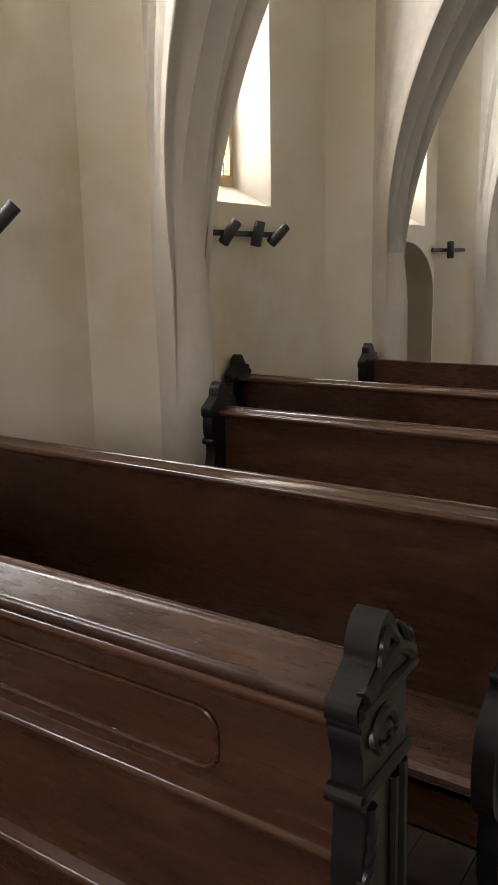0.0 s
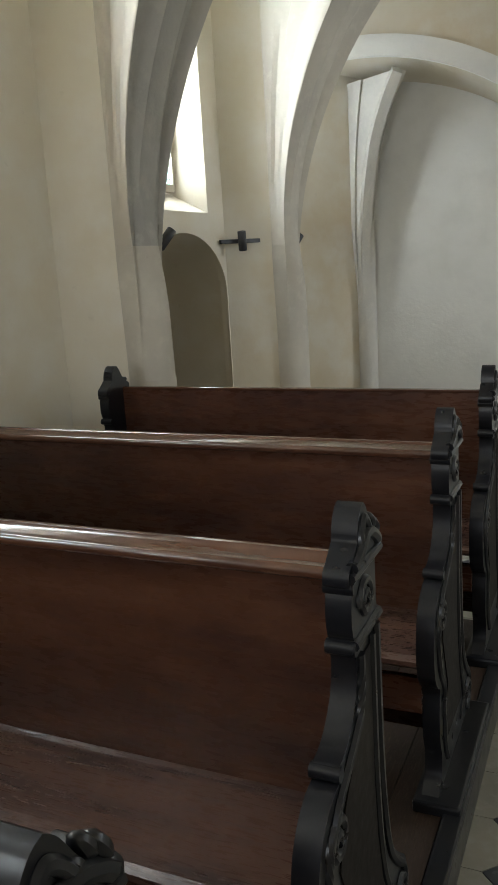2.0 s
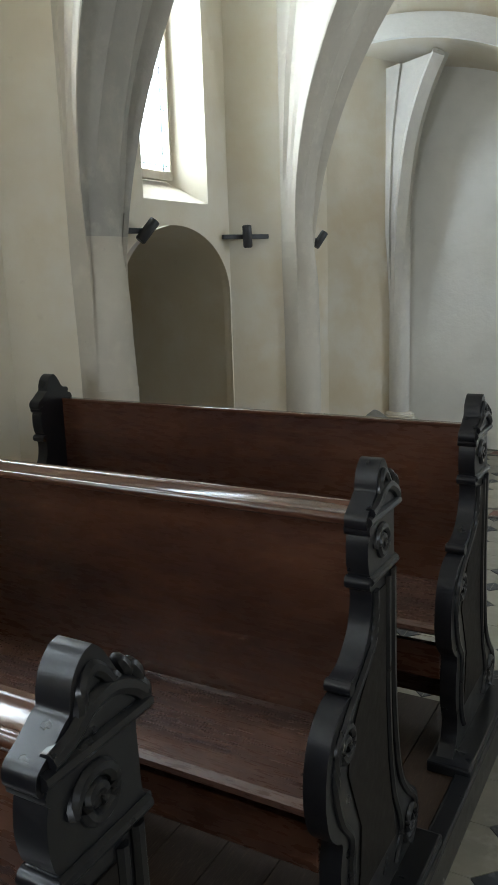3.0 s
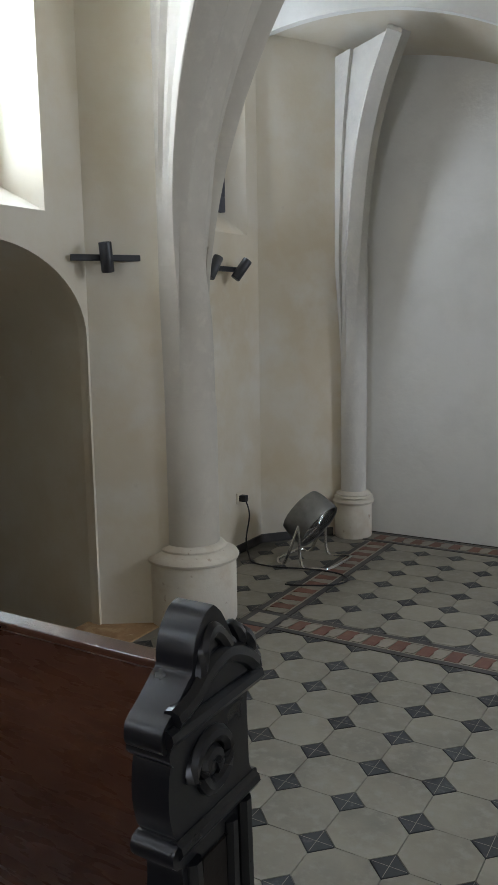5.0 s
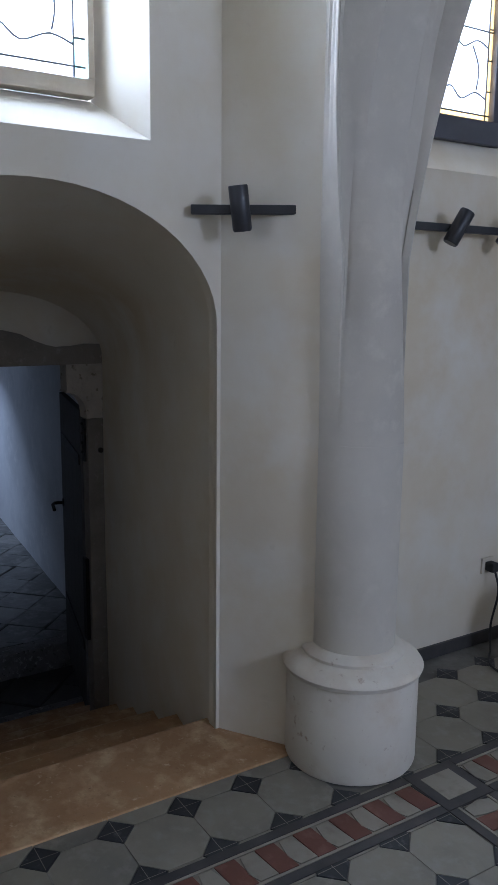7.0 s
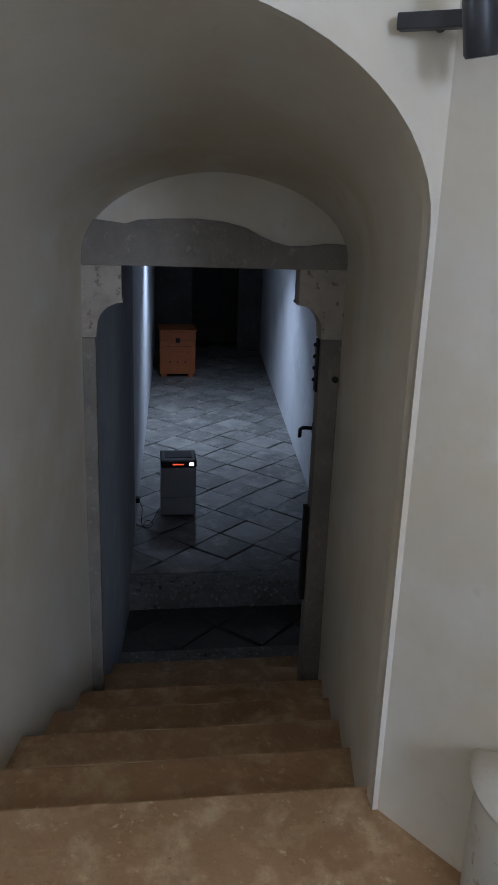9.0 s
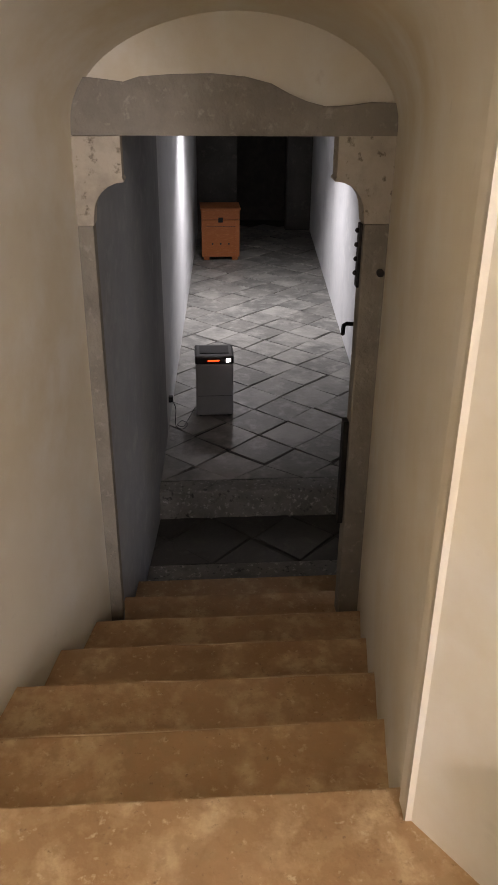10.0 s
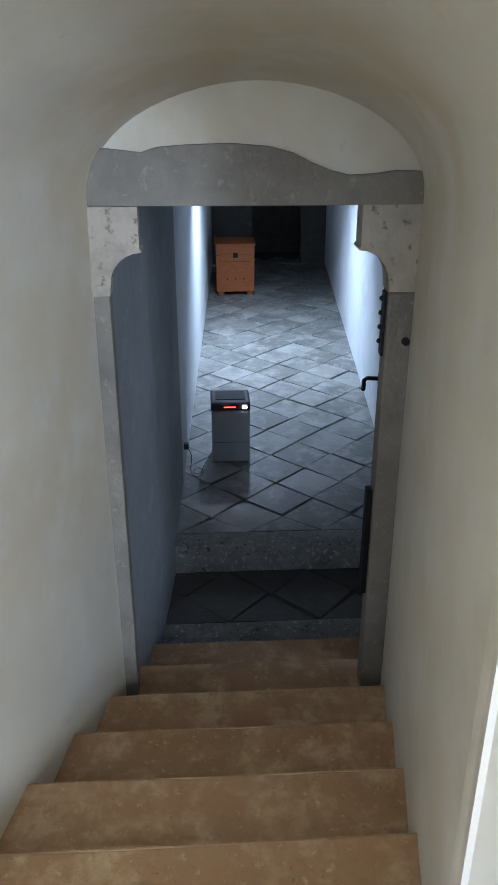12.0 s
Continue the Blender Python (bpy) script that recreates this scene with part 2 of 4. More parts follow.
TEALGLASS = glass("pale_teal_glass", (0.55, 0.82, 0.80), 0.6)


def glow(name, colour, strength):
    m = bpy.data.materials.new(name)
    m.use_nodes = True
    p = m.node_tree.nodes["Principled BSDF"]
    p.inputs["Base Color"].default_value = (*colour, 1)
    p.inputs["Emission Color"].default_value = (*colour, 1)
    p.inputs["Emission Strength"].default_value = strength
    return m


REDLED = glow("red_display", (1.0, 0.06, 0.02), 1.2)
WHITELED = glow("white_indicator", (0.9, 0.95, 1.0), 6.0)
TUBE = glow("lamp_diffuser", (0.85, 0.93, 1.0), 4.0)

# ---- mesh helpers ----
from mathutils.geometry import tessellate_polygon


def finish(name, bm, material, parent=None, label="", smooth=False):
    me = bpy.data.meshes.new(name)
    bmesh.ops.recalc_face_normals(bm, faces=bm.faces)
    bm.to_mesh(me)
    bm.free()
    if material:
        me.materials.append(material)
    if smooth:
        for f in me.polygons:
            f.use_smooth = True
        me.set_sharp_from_angle(angle=radians(38))
    ob = new(name, me)
    if parent:
        ob.parent = parent
    if label:
        ob["label"] = label
    return ob


def part(name, bm, material, parent, label="", smooth=False):
    return finish(name, bm, material, parent, label, smooth)


def thing(name, label, category, group="", kind="", at=None):
    ob = new(name)
    if at:
        ob.matrix_world = at
    return tagged(ob, label, category, group, kind)


def structure(name, bm, material, label="", category="", smooth=False):
    return tagged(finish(name, bm, material, None, "", smooth), label, category, "", "structure")


def box(bm, x0, x1, y0, y1, z0, z1, bev=0.0):
    v = [bm.verts.new(c) for c in ((x0, y0, z0), (x1, y0, z0), (x1, y1, z0), (x0, y1, z0), (x0, y0, z1), (x1, y0, z1), (x1, y1, z1), (x0, y1, z1))]
    fs = [bm.faces.new([v[i] for i in q]) for q in ((3, 2, 1, 0), (4, 5, 6, 7), (0, 1, 5, 4), (1, 2, 6, 5), (2, 3, 7, 6), (3, 0, 4, 7))]
    if bev:
        es = list({e for f in fs for e in f.edges})
        bmesh.ops.bevel(bm, geom=es, offset=bev, segments=2, affect="EDGES", profile=0.6)
    return bm


def boxed(*a, **k):
    return box(bmesh.new(), *a, **k)


def prism(bm, pts, f0, f1, caps=True):
    """A closed outline pts drawn twice, by f0 and f1, and joined."""
    a, b = [bm.verts.new(f0(*p)) for p in pts], [bm.verts.new(f1(*p)) for p in pts]
    n = len(pts)
    for i in range(n):
        bm.faces.new((a[i], a[(i + 1) % n], b[(i + 1) % n], b[i]))
    if caps and n <= 4:
        bm.faces.new(a[::-1])
        bm.faces.new(b)
    elif caps:
        for i, j, k in tessellate_polygon([[Vector((p[0], p[1], 0)) for p in pts]]):
            bm.faces.new((a[i], a[j], a[k]))
            bm.faces.new((b[k], b[j], b[i]))
    return bm


def loft(bm, rows, closed=False):
    vs = [[bm.verts.new(p) for p in r] for r in rows]
    for r, s in zip(vs, vs[1:]):
        n = len(r)
        for i in range(n if closed else n - 1):
            bm.faces.new((r[i], r[(i + 1) % n], s[(i + 1) % n], s[i]))
    return vs


def lathe(bm, prof, cx, cy, n=40, a0=0.0, a1=360.0):
    full = abs(a1 - a0) > 359
    k = n if full else n + 1
    rows = [[(cx + r * math.cos(radians(a0 + (a1 - a0) * i / n)), cy + r * math.sin(radians(a0 + (a1 - a0) * i / n)), z) for i in range(k)] for r, z in prof]
    vs = loft(bm, rows, closed=full)
    if full:
        for row in (vs[0], vs[-1]):
            bm.faces.new(row)
    return bm


def tube(bm, pts, r, n=8, closed=False):
    pts = [Vector(p) for p in pts]
    rings = []
    up = Vector((0.13, 0.21, 0.97))
    m = len(pts)
    for i, p in enumerate(pts):
        d = (pts[(i + 1) % m] - pts[i - 1]) if closed else (pts[min(i + 1, m - 1)] - pts[max(i - 1, 0)])
        d.normalize()
        a = d.cross(up)
        if a.length < 0.05:
            a = d.cross(Vector((1, 0, 0)))
        a.normalize()
        b = d.cross(a)
        rings.append([p + r * (math.cos(2 * math.pi * j / n) * a + math.sin(2 * math.pi * j / n) * b) for j in range(n)])
    if closed:
        rings.append(rings[0])
    vs = loft(bm, rings, closed=True)
    if not closed:
        bm.faces.new(vs[0][::-1])
        bm.faces.new(vs[-1])
    return bm


def arc(cx, cz, r, a0, a1, n):
    return [(cx + r * math.cos(radians(a0 + (a1 - a0) * i / n)), cz + r * math.sin(radians(a0 + (a1 - a0) * i / n))) for i in range(n + 1)]


def spline(pts, k=5):
    """Points of a smooth curve through pts."""
    out = []
    p = [Vector(q) for q in pts]
    for i in range(len(p) - 1):
        a, b, c, d = p[max(i - 1, 0)], p[i], p[i + 1], p[min(i + 2, len(p) - 1)]
        for j in range(k):
            t = j / k
            out.append(0.5 * (2 * b + (c - a) * t + (2 * a - 5 * b + 4 * c - d) * t * t + (3 * b - a - 3 * c + d) * t ** 3))
    out.append(p[-1])
    return out


# ---- the church: walls ----
WT = 0.5
TOP = 4.4
ENDY = 9.02
BACKY = -3.9
BAY3X = WX - 0.04


def window_bay(name, x, y0, y1, z0, wy0, wy1, sill, g0, g1, gz, gx, top=3.55):
    """A wall bay from y0 to y1 above z0 with a splayed window: opening wy0..wy1 above sill, narrowing to g0..g1 above gz at depth gx."""
    bm = bmesh.new()
    box(bm, x - WT, x, y0, wy0, z0, TOP)
    box(bm, x - WT, x, wy1, y1, z0, TOP)
    box(bm, x - WT, x, wy0, wy1, top, TOP)
    if sill > z0:
        box(bm, x - WT, x, wy0, wy1, z0, sill)
    o = [(x, wy0, sill), (x, wy1, sill), (x, wy1, top), (x, wy0, top)]
    i = [(gx, g0, gz), (gx, g1, gz), (gx, g1, top - 0.12), (gx, g0, top - 0.12)]
    q = [(x - WT, a, b) for _, a, b in i]
    loft(bm, [o, i, q], closed=True)
    return structure(name, bm, PLASTER, "cream plastered wall with a deep splayed window opening", "wall")


# rear bay and bay 0: windows out of view, added for daylight
window_bay("wall_bay_rear", WX, -0.75, 1.2, 0.0, -0.29, 0.39, 1.96, -0.15, 0.25, 2.10, -3.06)
window_bay("wall_bay_0", WX, 1.2, 2.85, 0.0, 1.62, 2.30, 1.96, 1.78, 2.18, 2.10, -3.06)
window_bay("wall_bay_1", WX, 3.1, 5.0, 0.0, 3.50, 4.22, 1.96, 3.70, 4.10, 2.10, -3.06)
window_bay("wall_bay_2", WX, 5.2, 7.04, 1.93, 5.90, 6.55, 1.93, 6.05, 6.46, 2.07, -3.06)
window_bay("wall_bay_3", BAY3X, 7.16, 8.42, 0.0, 7.60, 8.29, 1.96, 7.76, 8.145, 2.11, -2.98, 3.3)

bm = bmesh.new()
box(bm, WX - WT, WX, BACKY, -0.75, 0, TOP)
box(bm, WX - WT, WX, 2.85, 3.1, 0, TOP)
box(bm, WX - WT, WX, 5.0, 5.2, 0, TOP)
structure("wall_window_side", bm, PLASTER, "cream plastered side wall of the nave", "wall")

# door opening under the second window
DC, DH, DS, DR = 6.19, 0.585, 1.39, 0.41
bm = bmesh.new()
N = 28
ys = [DC - DH * math.cos(math.pi * i / N) for i in range(N + 1)]
zs = [DS + DR * math.sin(math.pi * i / N) for i in range(N + 1)]
outline = [(5.2, 0.0), (DC - DH, 0.0)] + list(zip(ys, zs)) + [(DC + DH, 0.0), (6.80, 0.0), (6.80, 1.93), (5.2, 1.93)]
prism(bm, outline, lambda y, z: (WX, y, z), lambda y, z: (WX - 0.05, y, z))
structure("wall_door_bay", bm, PLASTER, "cream plastered wall around a low arched doorway", "wall")

# splayed strip between the doorway and the column
bm = bmesh.new()
prism(bm, [(WX - 0.02, 6.775), (-2.51, 6.99), (-2.51, 7.21), (WX - 0.04, 7.36), (WX - 0.3, 7.3), (WX - 0.3, 6.9)], lambda x, y: (x, y, 0), lambda x, y: (x, y, TOP))
structure("wall_pier", bm, PLASTER, "plastered splayed pier behind the round column", "wall")
for cy in (2.97, 5.10):
    bm = bmesh.new()
    prism(bm, [(WX, cy - 0.24), (-2.50, cy - 0.116), (-2.50, cy + 0.116), (WX, cy + 0.24)], lambda x, y: (x, y, 0), lambda x, y: (x, y, TOP))
    structure("wall_pier", bm, PLASTER, "plastered pier behind the engaged column", "wall")

# canted wall and end wall of the choir
bm = bmesh.new()
prism(bm, [(BAY3X, 8.42), (-2.40, 8.94), (-2.44, ENDY + 0.4), (BAY3X - 0.5, 8.9)], lambda x, y: (x, y, 0), lambda x, y: (x, y, TOP))
structure("wall_canted", bm, PLASTER, "cream plastered canted corner wall", "wall")
# whiter base carries the cool light on the end wall
structure("wall_end", boxed(-2.42, RX + 0.4, ENDY, ENDY + 0.4, 0, TOP), LITWHITE, "pale end wall with its cool light put in the colour", "wall")

# unseen far side wall and wall behind, with tall openings added for fill
bm = bmesh.new()
edges = [BACKY]
for wy in (1.0, 4.1, 6.2, 8.1):
    edges += [wy - 0.42, wy + 0.42]
edges.append(ENDY)
for a, b in zip(edges[::2], edges[1::2]):
    box(bm, RX, RX + 0.35, a, b, 0, TOP)
for wy in (1.0, 4.1, 6.2, 8.1):
    box(bm, RX, RX + 0.35, wy - 0.42, wy + 0.42, 0, 2.0)
    box(bm, RX, RX + 0.35, wy - 0.42, wy + 0.42, 3.8, TOP)
structure("wall_far_side", bm, PLASTER, "unseen plain plastered wall with tall openings added for fill light", "wall")
bm = bmesh.new()
box(bm, WX - WT, -1.35, BACKY - 0.35, BACKY, 0, TOP)
box(bm, 0.35, RX + 0.35, BACKY - 0.35, BACKY, 0, TOP)
box(bm, -1.35, 0.35, BACKY - 0.35, BACKY, 0, 1.3)
box(bm, -1.35, 0.35, BACKY - 0.35, BACKY, 3.65, TOP)
structure("wall_behind", bm, PLASTER, "unseen plain plastered rear wall with a tall opening added for fill light", "wall")
bm = bmesh.new()
loft(bm, [[(x, yy, z) for x, z in arc(0.35, -0.9, 5.4, 127, 53, 24)] for yy in (BACKY - 0.3, ENDY + 0.3)])
ceiling = structure("ceiling", bm, PLASTER, "pale plastered vault", "ceiling", smooth=True)

# ---- arches and columns ----
ACX, ACZ, AR = 0.31, 1.60, 2.75
MIDX = -0.34        # crown line of the pointed arches
CX = -2.49          # axis of the wall columns


def ease(v, a, b):
    t = min(1.0, max(0.0, (v - a) / (b - a)))
    return t * t * (3 - 2 * t)


def rib_section(z):
    """Half section of the rib bundle at height z: distance behind the soffit, and distance from the middle."""
    h = max(0.0, z - ACZ)
    spread = min(0.42, 0.130 + 0.150 * h)
    nose = -0.075 * (1 - ease(z, 1.35, 2.10))
    g = ease(z, 1.90, 2.30)
    side, deep = 0.132, min(0.50, 0.100 + AR - math.sqrt(AR * AR - h * h))
    run = Vector((deep, side - spread))
    inward = Vector((run.y, -run.x)).normalized()
    half = [(nose, 0.0), (nose + 0.004, 0.040), (0.35 * nose - 0.004 * g, 0.078), (0.016, 0.098 + 0.02 * g), (0.020 + 0.030 * g, 0.45 * 0.11 + 0.55 * spread), (0.014, spread - 0.022), (0.0, spread - 0.006)]
    for f, depth in ((0.02, 0.0), (0.06, -0.003), (0.26, 0.0), (0.31, 0.014), (0.40, 0.014), (0.46, 0.0), (0.60, 0.0), (0.66, 0.026), (0.80, 0.026), (0.87, 0.0)):
        p = Vector((0.0, spread)) + run * f + inward * (depth * g)
        half.append((p.x, p.y))
    return half + [(deep, side), (deep + 0.10, side), (0.66, side)]


def rib_ring(cy, angle, z, blend=1.0):
    half = rib_section(z)
    pts = [(r, -w) for r, w in half] + [(r, w) for r, w in half[:0:-1]]
    ring = []
    for r, w in pts:
        if blend < 1.0:
            d = Vector((r - 0.05, w)).normalized() * 0.1345
            r, w = 0.05 + d.x + (r - 0.05 - d.x) * blend, d.y + (w - d.y) * blend
        k = AR + r
        ring.append((ACX + k * math.cos(angle), cy + w, z if blend < 1.0 else ACZ + k * math.sin(angle)))
    return ring


def transverse_arch(cy, under):
    root = thing("transverse_arch", "pale limestone arch springing from an engaged column", "arch", "vault arches", "structure")
    rows = []
    for z in (1.00, 1.08, 1.16, 1.24, 1.32, 1.40, 1.48, 1.55):
        rows.append(rib_ring(cy, math.pi, z, ease(z, 1.0, 1.62)))
    crown = math.acos((MIDX - ACX) / AR)
    for k in range(0, 37):
        a = math.pi + (crown - math.pi) * k / 36
        rows.append(rib_ring(cy, a, ACZ + AR * math.sin(a)))
    joint = next(i for i, ring in enumerate(rows) if ring[0][2] > 1.66)
    for flip in (False, True):
        side = [[(2 * MIDX - x, y, z) for x, y, z in ring] for ring in rows] if flip else rows
        bm = bmesh.new()
        loft(bm, side[:joint + 1], closed=True)
        part("springer", bm, RIBSTONE, root, smooth=True)
        bm = bmesh.new()
        loft(bm, [ring[6:-5] for ring in side[joint:]])
        part("rib", bm, RIBSTONE, root, smooth=True)
        bm = bmesh.new()
        loft(bm, [ring[-6:] + ring[:7] for ring in side[joint:]])
        part("soffit", bm, under, root, smooth=True)
    # web between the rib and the vault
    lo = [(ACX + (AR + 0.42) * math.cos(math.pi + (crown - math.pi) * k / 24), ACZ + (AR + 0.42) * math.sin(math.pi + (crown - math.pi) * k / 24)) for k in range(0, 25)]
    lo = [(x, z) for x, z in lo if z < TOP - 0.02]
    bm = bmesh.new()
    for (xa, za), (xb, zb) in zip(lo, lo[1:]):
        for q in ([(xa, za), (xb, zb), (xb, TOP), (xa, TOP)], [(2 * MIDX - xa, za), (2 * MIDX - xb, zb), (2 * MIDX - xb, TOP), (2 * MIDX - xa, TOP)]):
            prism(bm, q, lambda x, z: (x, cy - 0.128, z), lambda x, z: (x, cy + 0.128, z))
    part("web", bm, PLASTER, root, "cream plaster web")
    return root


def column(cx, cy, r, top, plinth_r, ph, mat_s=RIBSTONE):
    root = thing("engaged_column", "round pale limestone column on a moulded drum plinth", "column", "wall columns", "structure")
    bm = bmesh.new()
    lathe(bm, [(plinth_r - 0.004, 0.0), (plinth_r, 0.01), (plinth_r, ph - 0.10), (plinth_r - 0.006, ph - 0.092)], cx, cy, 48)
    part("plinth", bm, BASESTONE, root, "chipped pale plinth drum", smooth=True)
    bm = bmesh.new()
    q = plinth_r
    prof = [(q - 0.012, ph - 0.095), (q + 0.010, ph - 0.088), (q + 0.015, ph - 0.074), (q + 0.006, ph - 0.060), (q - 0.014, ph - 0.053), (r + 0.048, ph - 0.045), (r + 0.032, ph - 0.036), (r + 0.033, ph - 0.026), (r + 0.024, ph - 0.016), (r + 0.008, ph - 0.010), (r, ph - 0.006)]
    lathe(bm, prof, cx, cy, 48)
    part("base_moulding", bm, BASESTONE, root, smooth=True)
    bm = bmesh.new()
    lathe(bm, [(r, ph - 0.012), (r, top)], cx, cy, 40)
    part("shaft", bm, mat_s, root, smooth=True)
    return root


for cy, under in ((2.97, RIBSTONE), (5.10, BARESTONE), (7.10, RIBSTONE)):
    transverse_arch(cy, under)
for cy in (2.97, 5.10):
    column(CX, cy, 0.135, 1.05, 0.205, 0.40)
column(CX, 7.10, 0.135, 1.05, 0.215, 0.40)
for cy in (2.97, 5.10, 7.10):
    column(2 * MIDX - CX, cy, 0.135, 1.05, 0.205, 0.40)

column(-2.40, 8.865, 0.085, 1.9, 0.125, 0.32, STONE)


def cut_rib(name, path, w, label):
    """A rib with a chamfered section swept along path."""
    p = spline(path, 6)
    bm = bmesh.new()
    rows = []
    for i, c in enumerate(p):
        w_full, w = w, w * min(1.0, 0.35 + 1.6 * i / len(p))
        d = (p[min(i + 1, len(p) - 1)] - p[max(i - 1, 0)]).normalized()
        side = d.cross(Vector((0.5, -0.8, 0.1))).normalized()
        out = side.cross(d).normalized()
        rows.append([c + side * (a * w) + out * (b * w) for a, b in ((-0.5, 0.9), (-0.5, -0.2), (-0.25, -0.55), (0.25, -0.55), (0.5, -0.2), (0.5, 0.9))])
        w = w_full
    vs = loft(bm, rows, closed=True)
    bm.faces.new(vs[0])
    bm.faces.new(vs[-1])
    return structure(name, bm, STONE, label, "rib", smooth=True)


cut_rib("vault_rib", [(-2.43, 8.84, 0.9), (-2.42, 8.83, 1.2), (-2.40, 8.81, 1.7), (-2.36, 8.77, 2.1), (-2.28, 8.70, 2.5), (-2.15, 8.59, 2.80), (-2.00, 8.49, 3.05)], 0.085, "limestone rib dying into the low vault")
# fillet that joins the corner pillar to its rib
rib_line = spline([(-2.43, 8.84, 0.9), (-2.42, 8.83, 1.2), (-2.40, 8.81, 1.7), (-2.36, 8.77, 2.1), (-2.28, 8.70, 2.5), (-2.15, 8.59, 2.80), (-2.00, 8.49, 3.05)], 6)
bm = bmesh.new()
rows = []
for p in rib_line:
    k = min(1.0, max(0.0, (p.z - 0.9) / 0.9))
    a, b = Vector((-2.455 - 0.05 * k, 8.83 - 0.04 * k, p.z)), p + Vector((0.0, -0.02 * k, 0.0))
    inner = a.lerp(b, 0.30)
    rows.append([a + Vector((-0.03 * k, 0.02 + 0.06 * k, 0)), a, a + Vector((0.008, -0.010, 0)), inner + Vector((0.0, -0.012, 0)), inner + Vector((0.008, 0.012, 0)), a.lerp(b, 0.75) + Vector((0, 0.008, 0)), b, b + Vector((0.05 * k, 0.02 + 0.12 * k, 0)), a + Vector((-0.04, 0.02 + 0.16 * k, 0))])
loft(bm, rows, closed=True)
structure("rib_fillet", bm, STONE, "limestone fillet joining pillar and rib", "rib", smooth=True)

# low arched vault over the end bay
bm = bmesh.new()
front = [(-2.40 + 2.25 * math.sin(radians(a)), 8.45, 0.95 + 2.25 * math.cos(radians(a))) for a in range(-16, 66, 3)]
back = [(x, ENDY + 0.02, z - 0.13) for x, _, z in front]
up = [(x, 8.45, TOP) for x, _, z in front]
loft(bm, [back, front, up])
# added band; its white colour stands for light on the vault's underside
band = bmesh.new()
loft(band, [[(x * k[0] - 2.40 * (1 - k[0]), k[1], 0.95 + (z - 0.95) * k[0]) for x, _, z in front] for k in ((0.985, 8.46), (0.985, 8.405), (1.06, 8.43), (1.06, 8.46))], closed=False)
structure("vault_edge", band, LITWHITE, "added arched edge band of the low vault, its light painted white", "vault")
structure("low_vault", bm, PLASTER, "pale plastered low vault with an arched front edge", "vault", smooth=False)

# ---- floor of the nave ----
G = 0.217
structure("floor", boxed(-2.56, RX, BACKY, ENDY, -0.12, -0.006), GROUT, "pale cement tile floor with dark corner tiles and red borders", "floor")
floor = bpy.data.objects["floor"]
structure("floor_edge", boxed(WX - 0.3, -2.56, 6.90, ENDY, -0.12, -0.006), GROUT, "grout bed along the wall", "floor")
structure("floor_under_pews", boxed(WX - 0.1, -2.56, BACKY, 5.45, -0.12, -0.006), GROUT, "grout bed below the pew platform", "floor")


def oct_mesh(c=0.0565, g=0.0012):
    bm = bmesh.new()
    h = G / 2 - g
    k = c + g
    pts = [(-h + k, -h), (h - k, -h), (h, -h + k), (h, h - k), (h - k, h), (-h + k, h), (-h, h - k), (-h, -h + k)]
    prism(bm, pts, lambda x, y: (x, y, -0.01), lambda x, y: (x, y, 0))
    me = bpy.data.meshes.new("octagon_tile")
    bmesh.ops.recalc_face_normals(bm, faces=bm.faces)
    bm.to_mesh(me)
    bm.free()
    me.materials.append(OCT)
    return me


def dot_mesh(c=0.0565, g=0.0015):
    bm = bmesh.new()
    k = c - g
    prism(bm, [(0, -k), (k, 0), (0, k), (-k, 0)], lambda x, y: (x, y, -0.01), lambda x, y: (x, y, 0.0006))
    for sx in (-1, 1):
        w = 0.0009
        q = k * 0.92
        vs = [bm.verts.new((a, b, 0.0011) if sx > 0 else (b, a, 0.0011)) for a, b in ((-q, -w), (q, -w), (q, w), (-q, w))]
        bm.faces.new(vs).material_index = 1
    me = bpy.data.meshes.new("corner_tile")
    bmesh.ops.recalc_face_normals(bm, faces=bm.faces)
    bm.to_mesh(me)
    bm.free()
    me.materials.append(DOT)
    me.materials.append(CREAM)
    return me


OCT_ME, DOT_ME = oct_mesh(), dot_mesh()
rest_o, rest_d = bmesh.new(), bmesh.new()


def put_floor_tiles():
    made = 0
    for i in range(-7, 25):
        for j in range(-46, 15):
            for me, dx, dy, rest in ((DOT_ME, 0, 0, rest_d), (OCT_ME, 0.5, 0.5, rest_o)):
                x, y = -1.63 + (i + dx) * G, 6.05 + (j + dy) * G
                if x > RX - 0.05 or y > ENDY - 0.06 or x < BAY3X + 0.06:
                    continue
                if x < -2.62 and y < 7.3:
                    continue
                if x < -0.70 and y < 4.80:
                    continue
                if (x + 2.49) ** 2 + (y - 7.1) ** 2 < 0.16 ** 2:
                    continue
                if y > 8.45 and x < -2.5 and (y - 8.42) > (x - BAY3X) * 1.13 - 0.1:
                    continue
                near = y > 4.7 and x < 0.6 and made < 590
                if near:
                    ob = new(me.name, me)
                    ob.parent = floor
                    ob.location = (x, y, random.uniform(-0.0006, 0.0004))
                    ob.rotation_euler = (random.uniform(-0.003, 0.003), random.uniform(-0.003, 0.003), random.uniform(-0.006, 0.006))
                    made += 1
                else:
                    n0 = len(rest.verts)
                    rest.from_mesh(me)
                    rest.verts.ensure_lookup_table()
                    for v in rest.verts[n0:]:
                        v.co.x += x
                        v.co.y += y


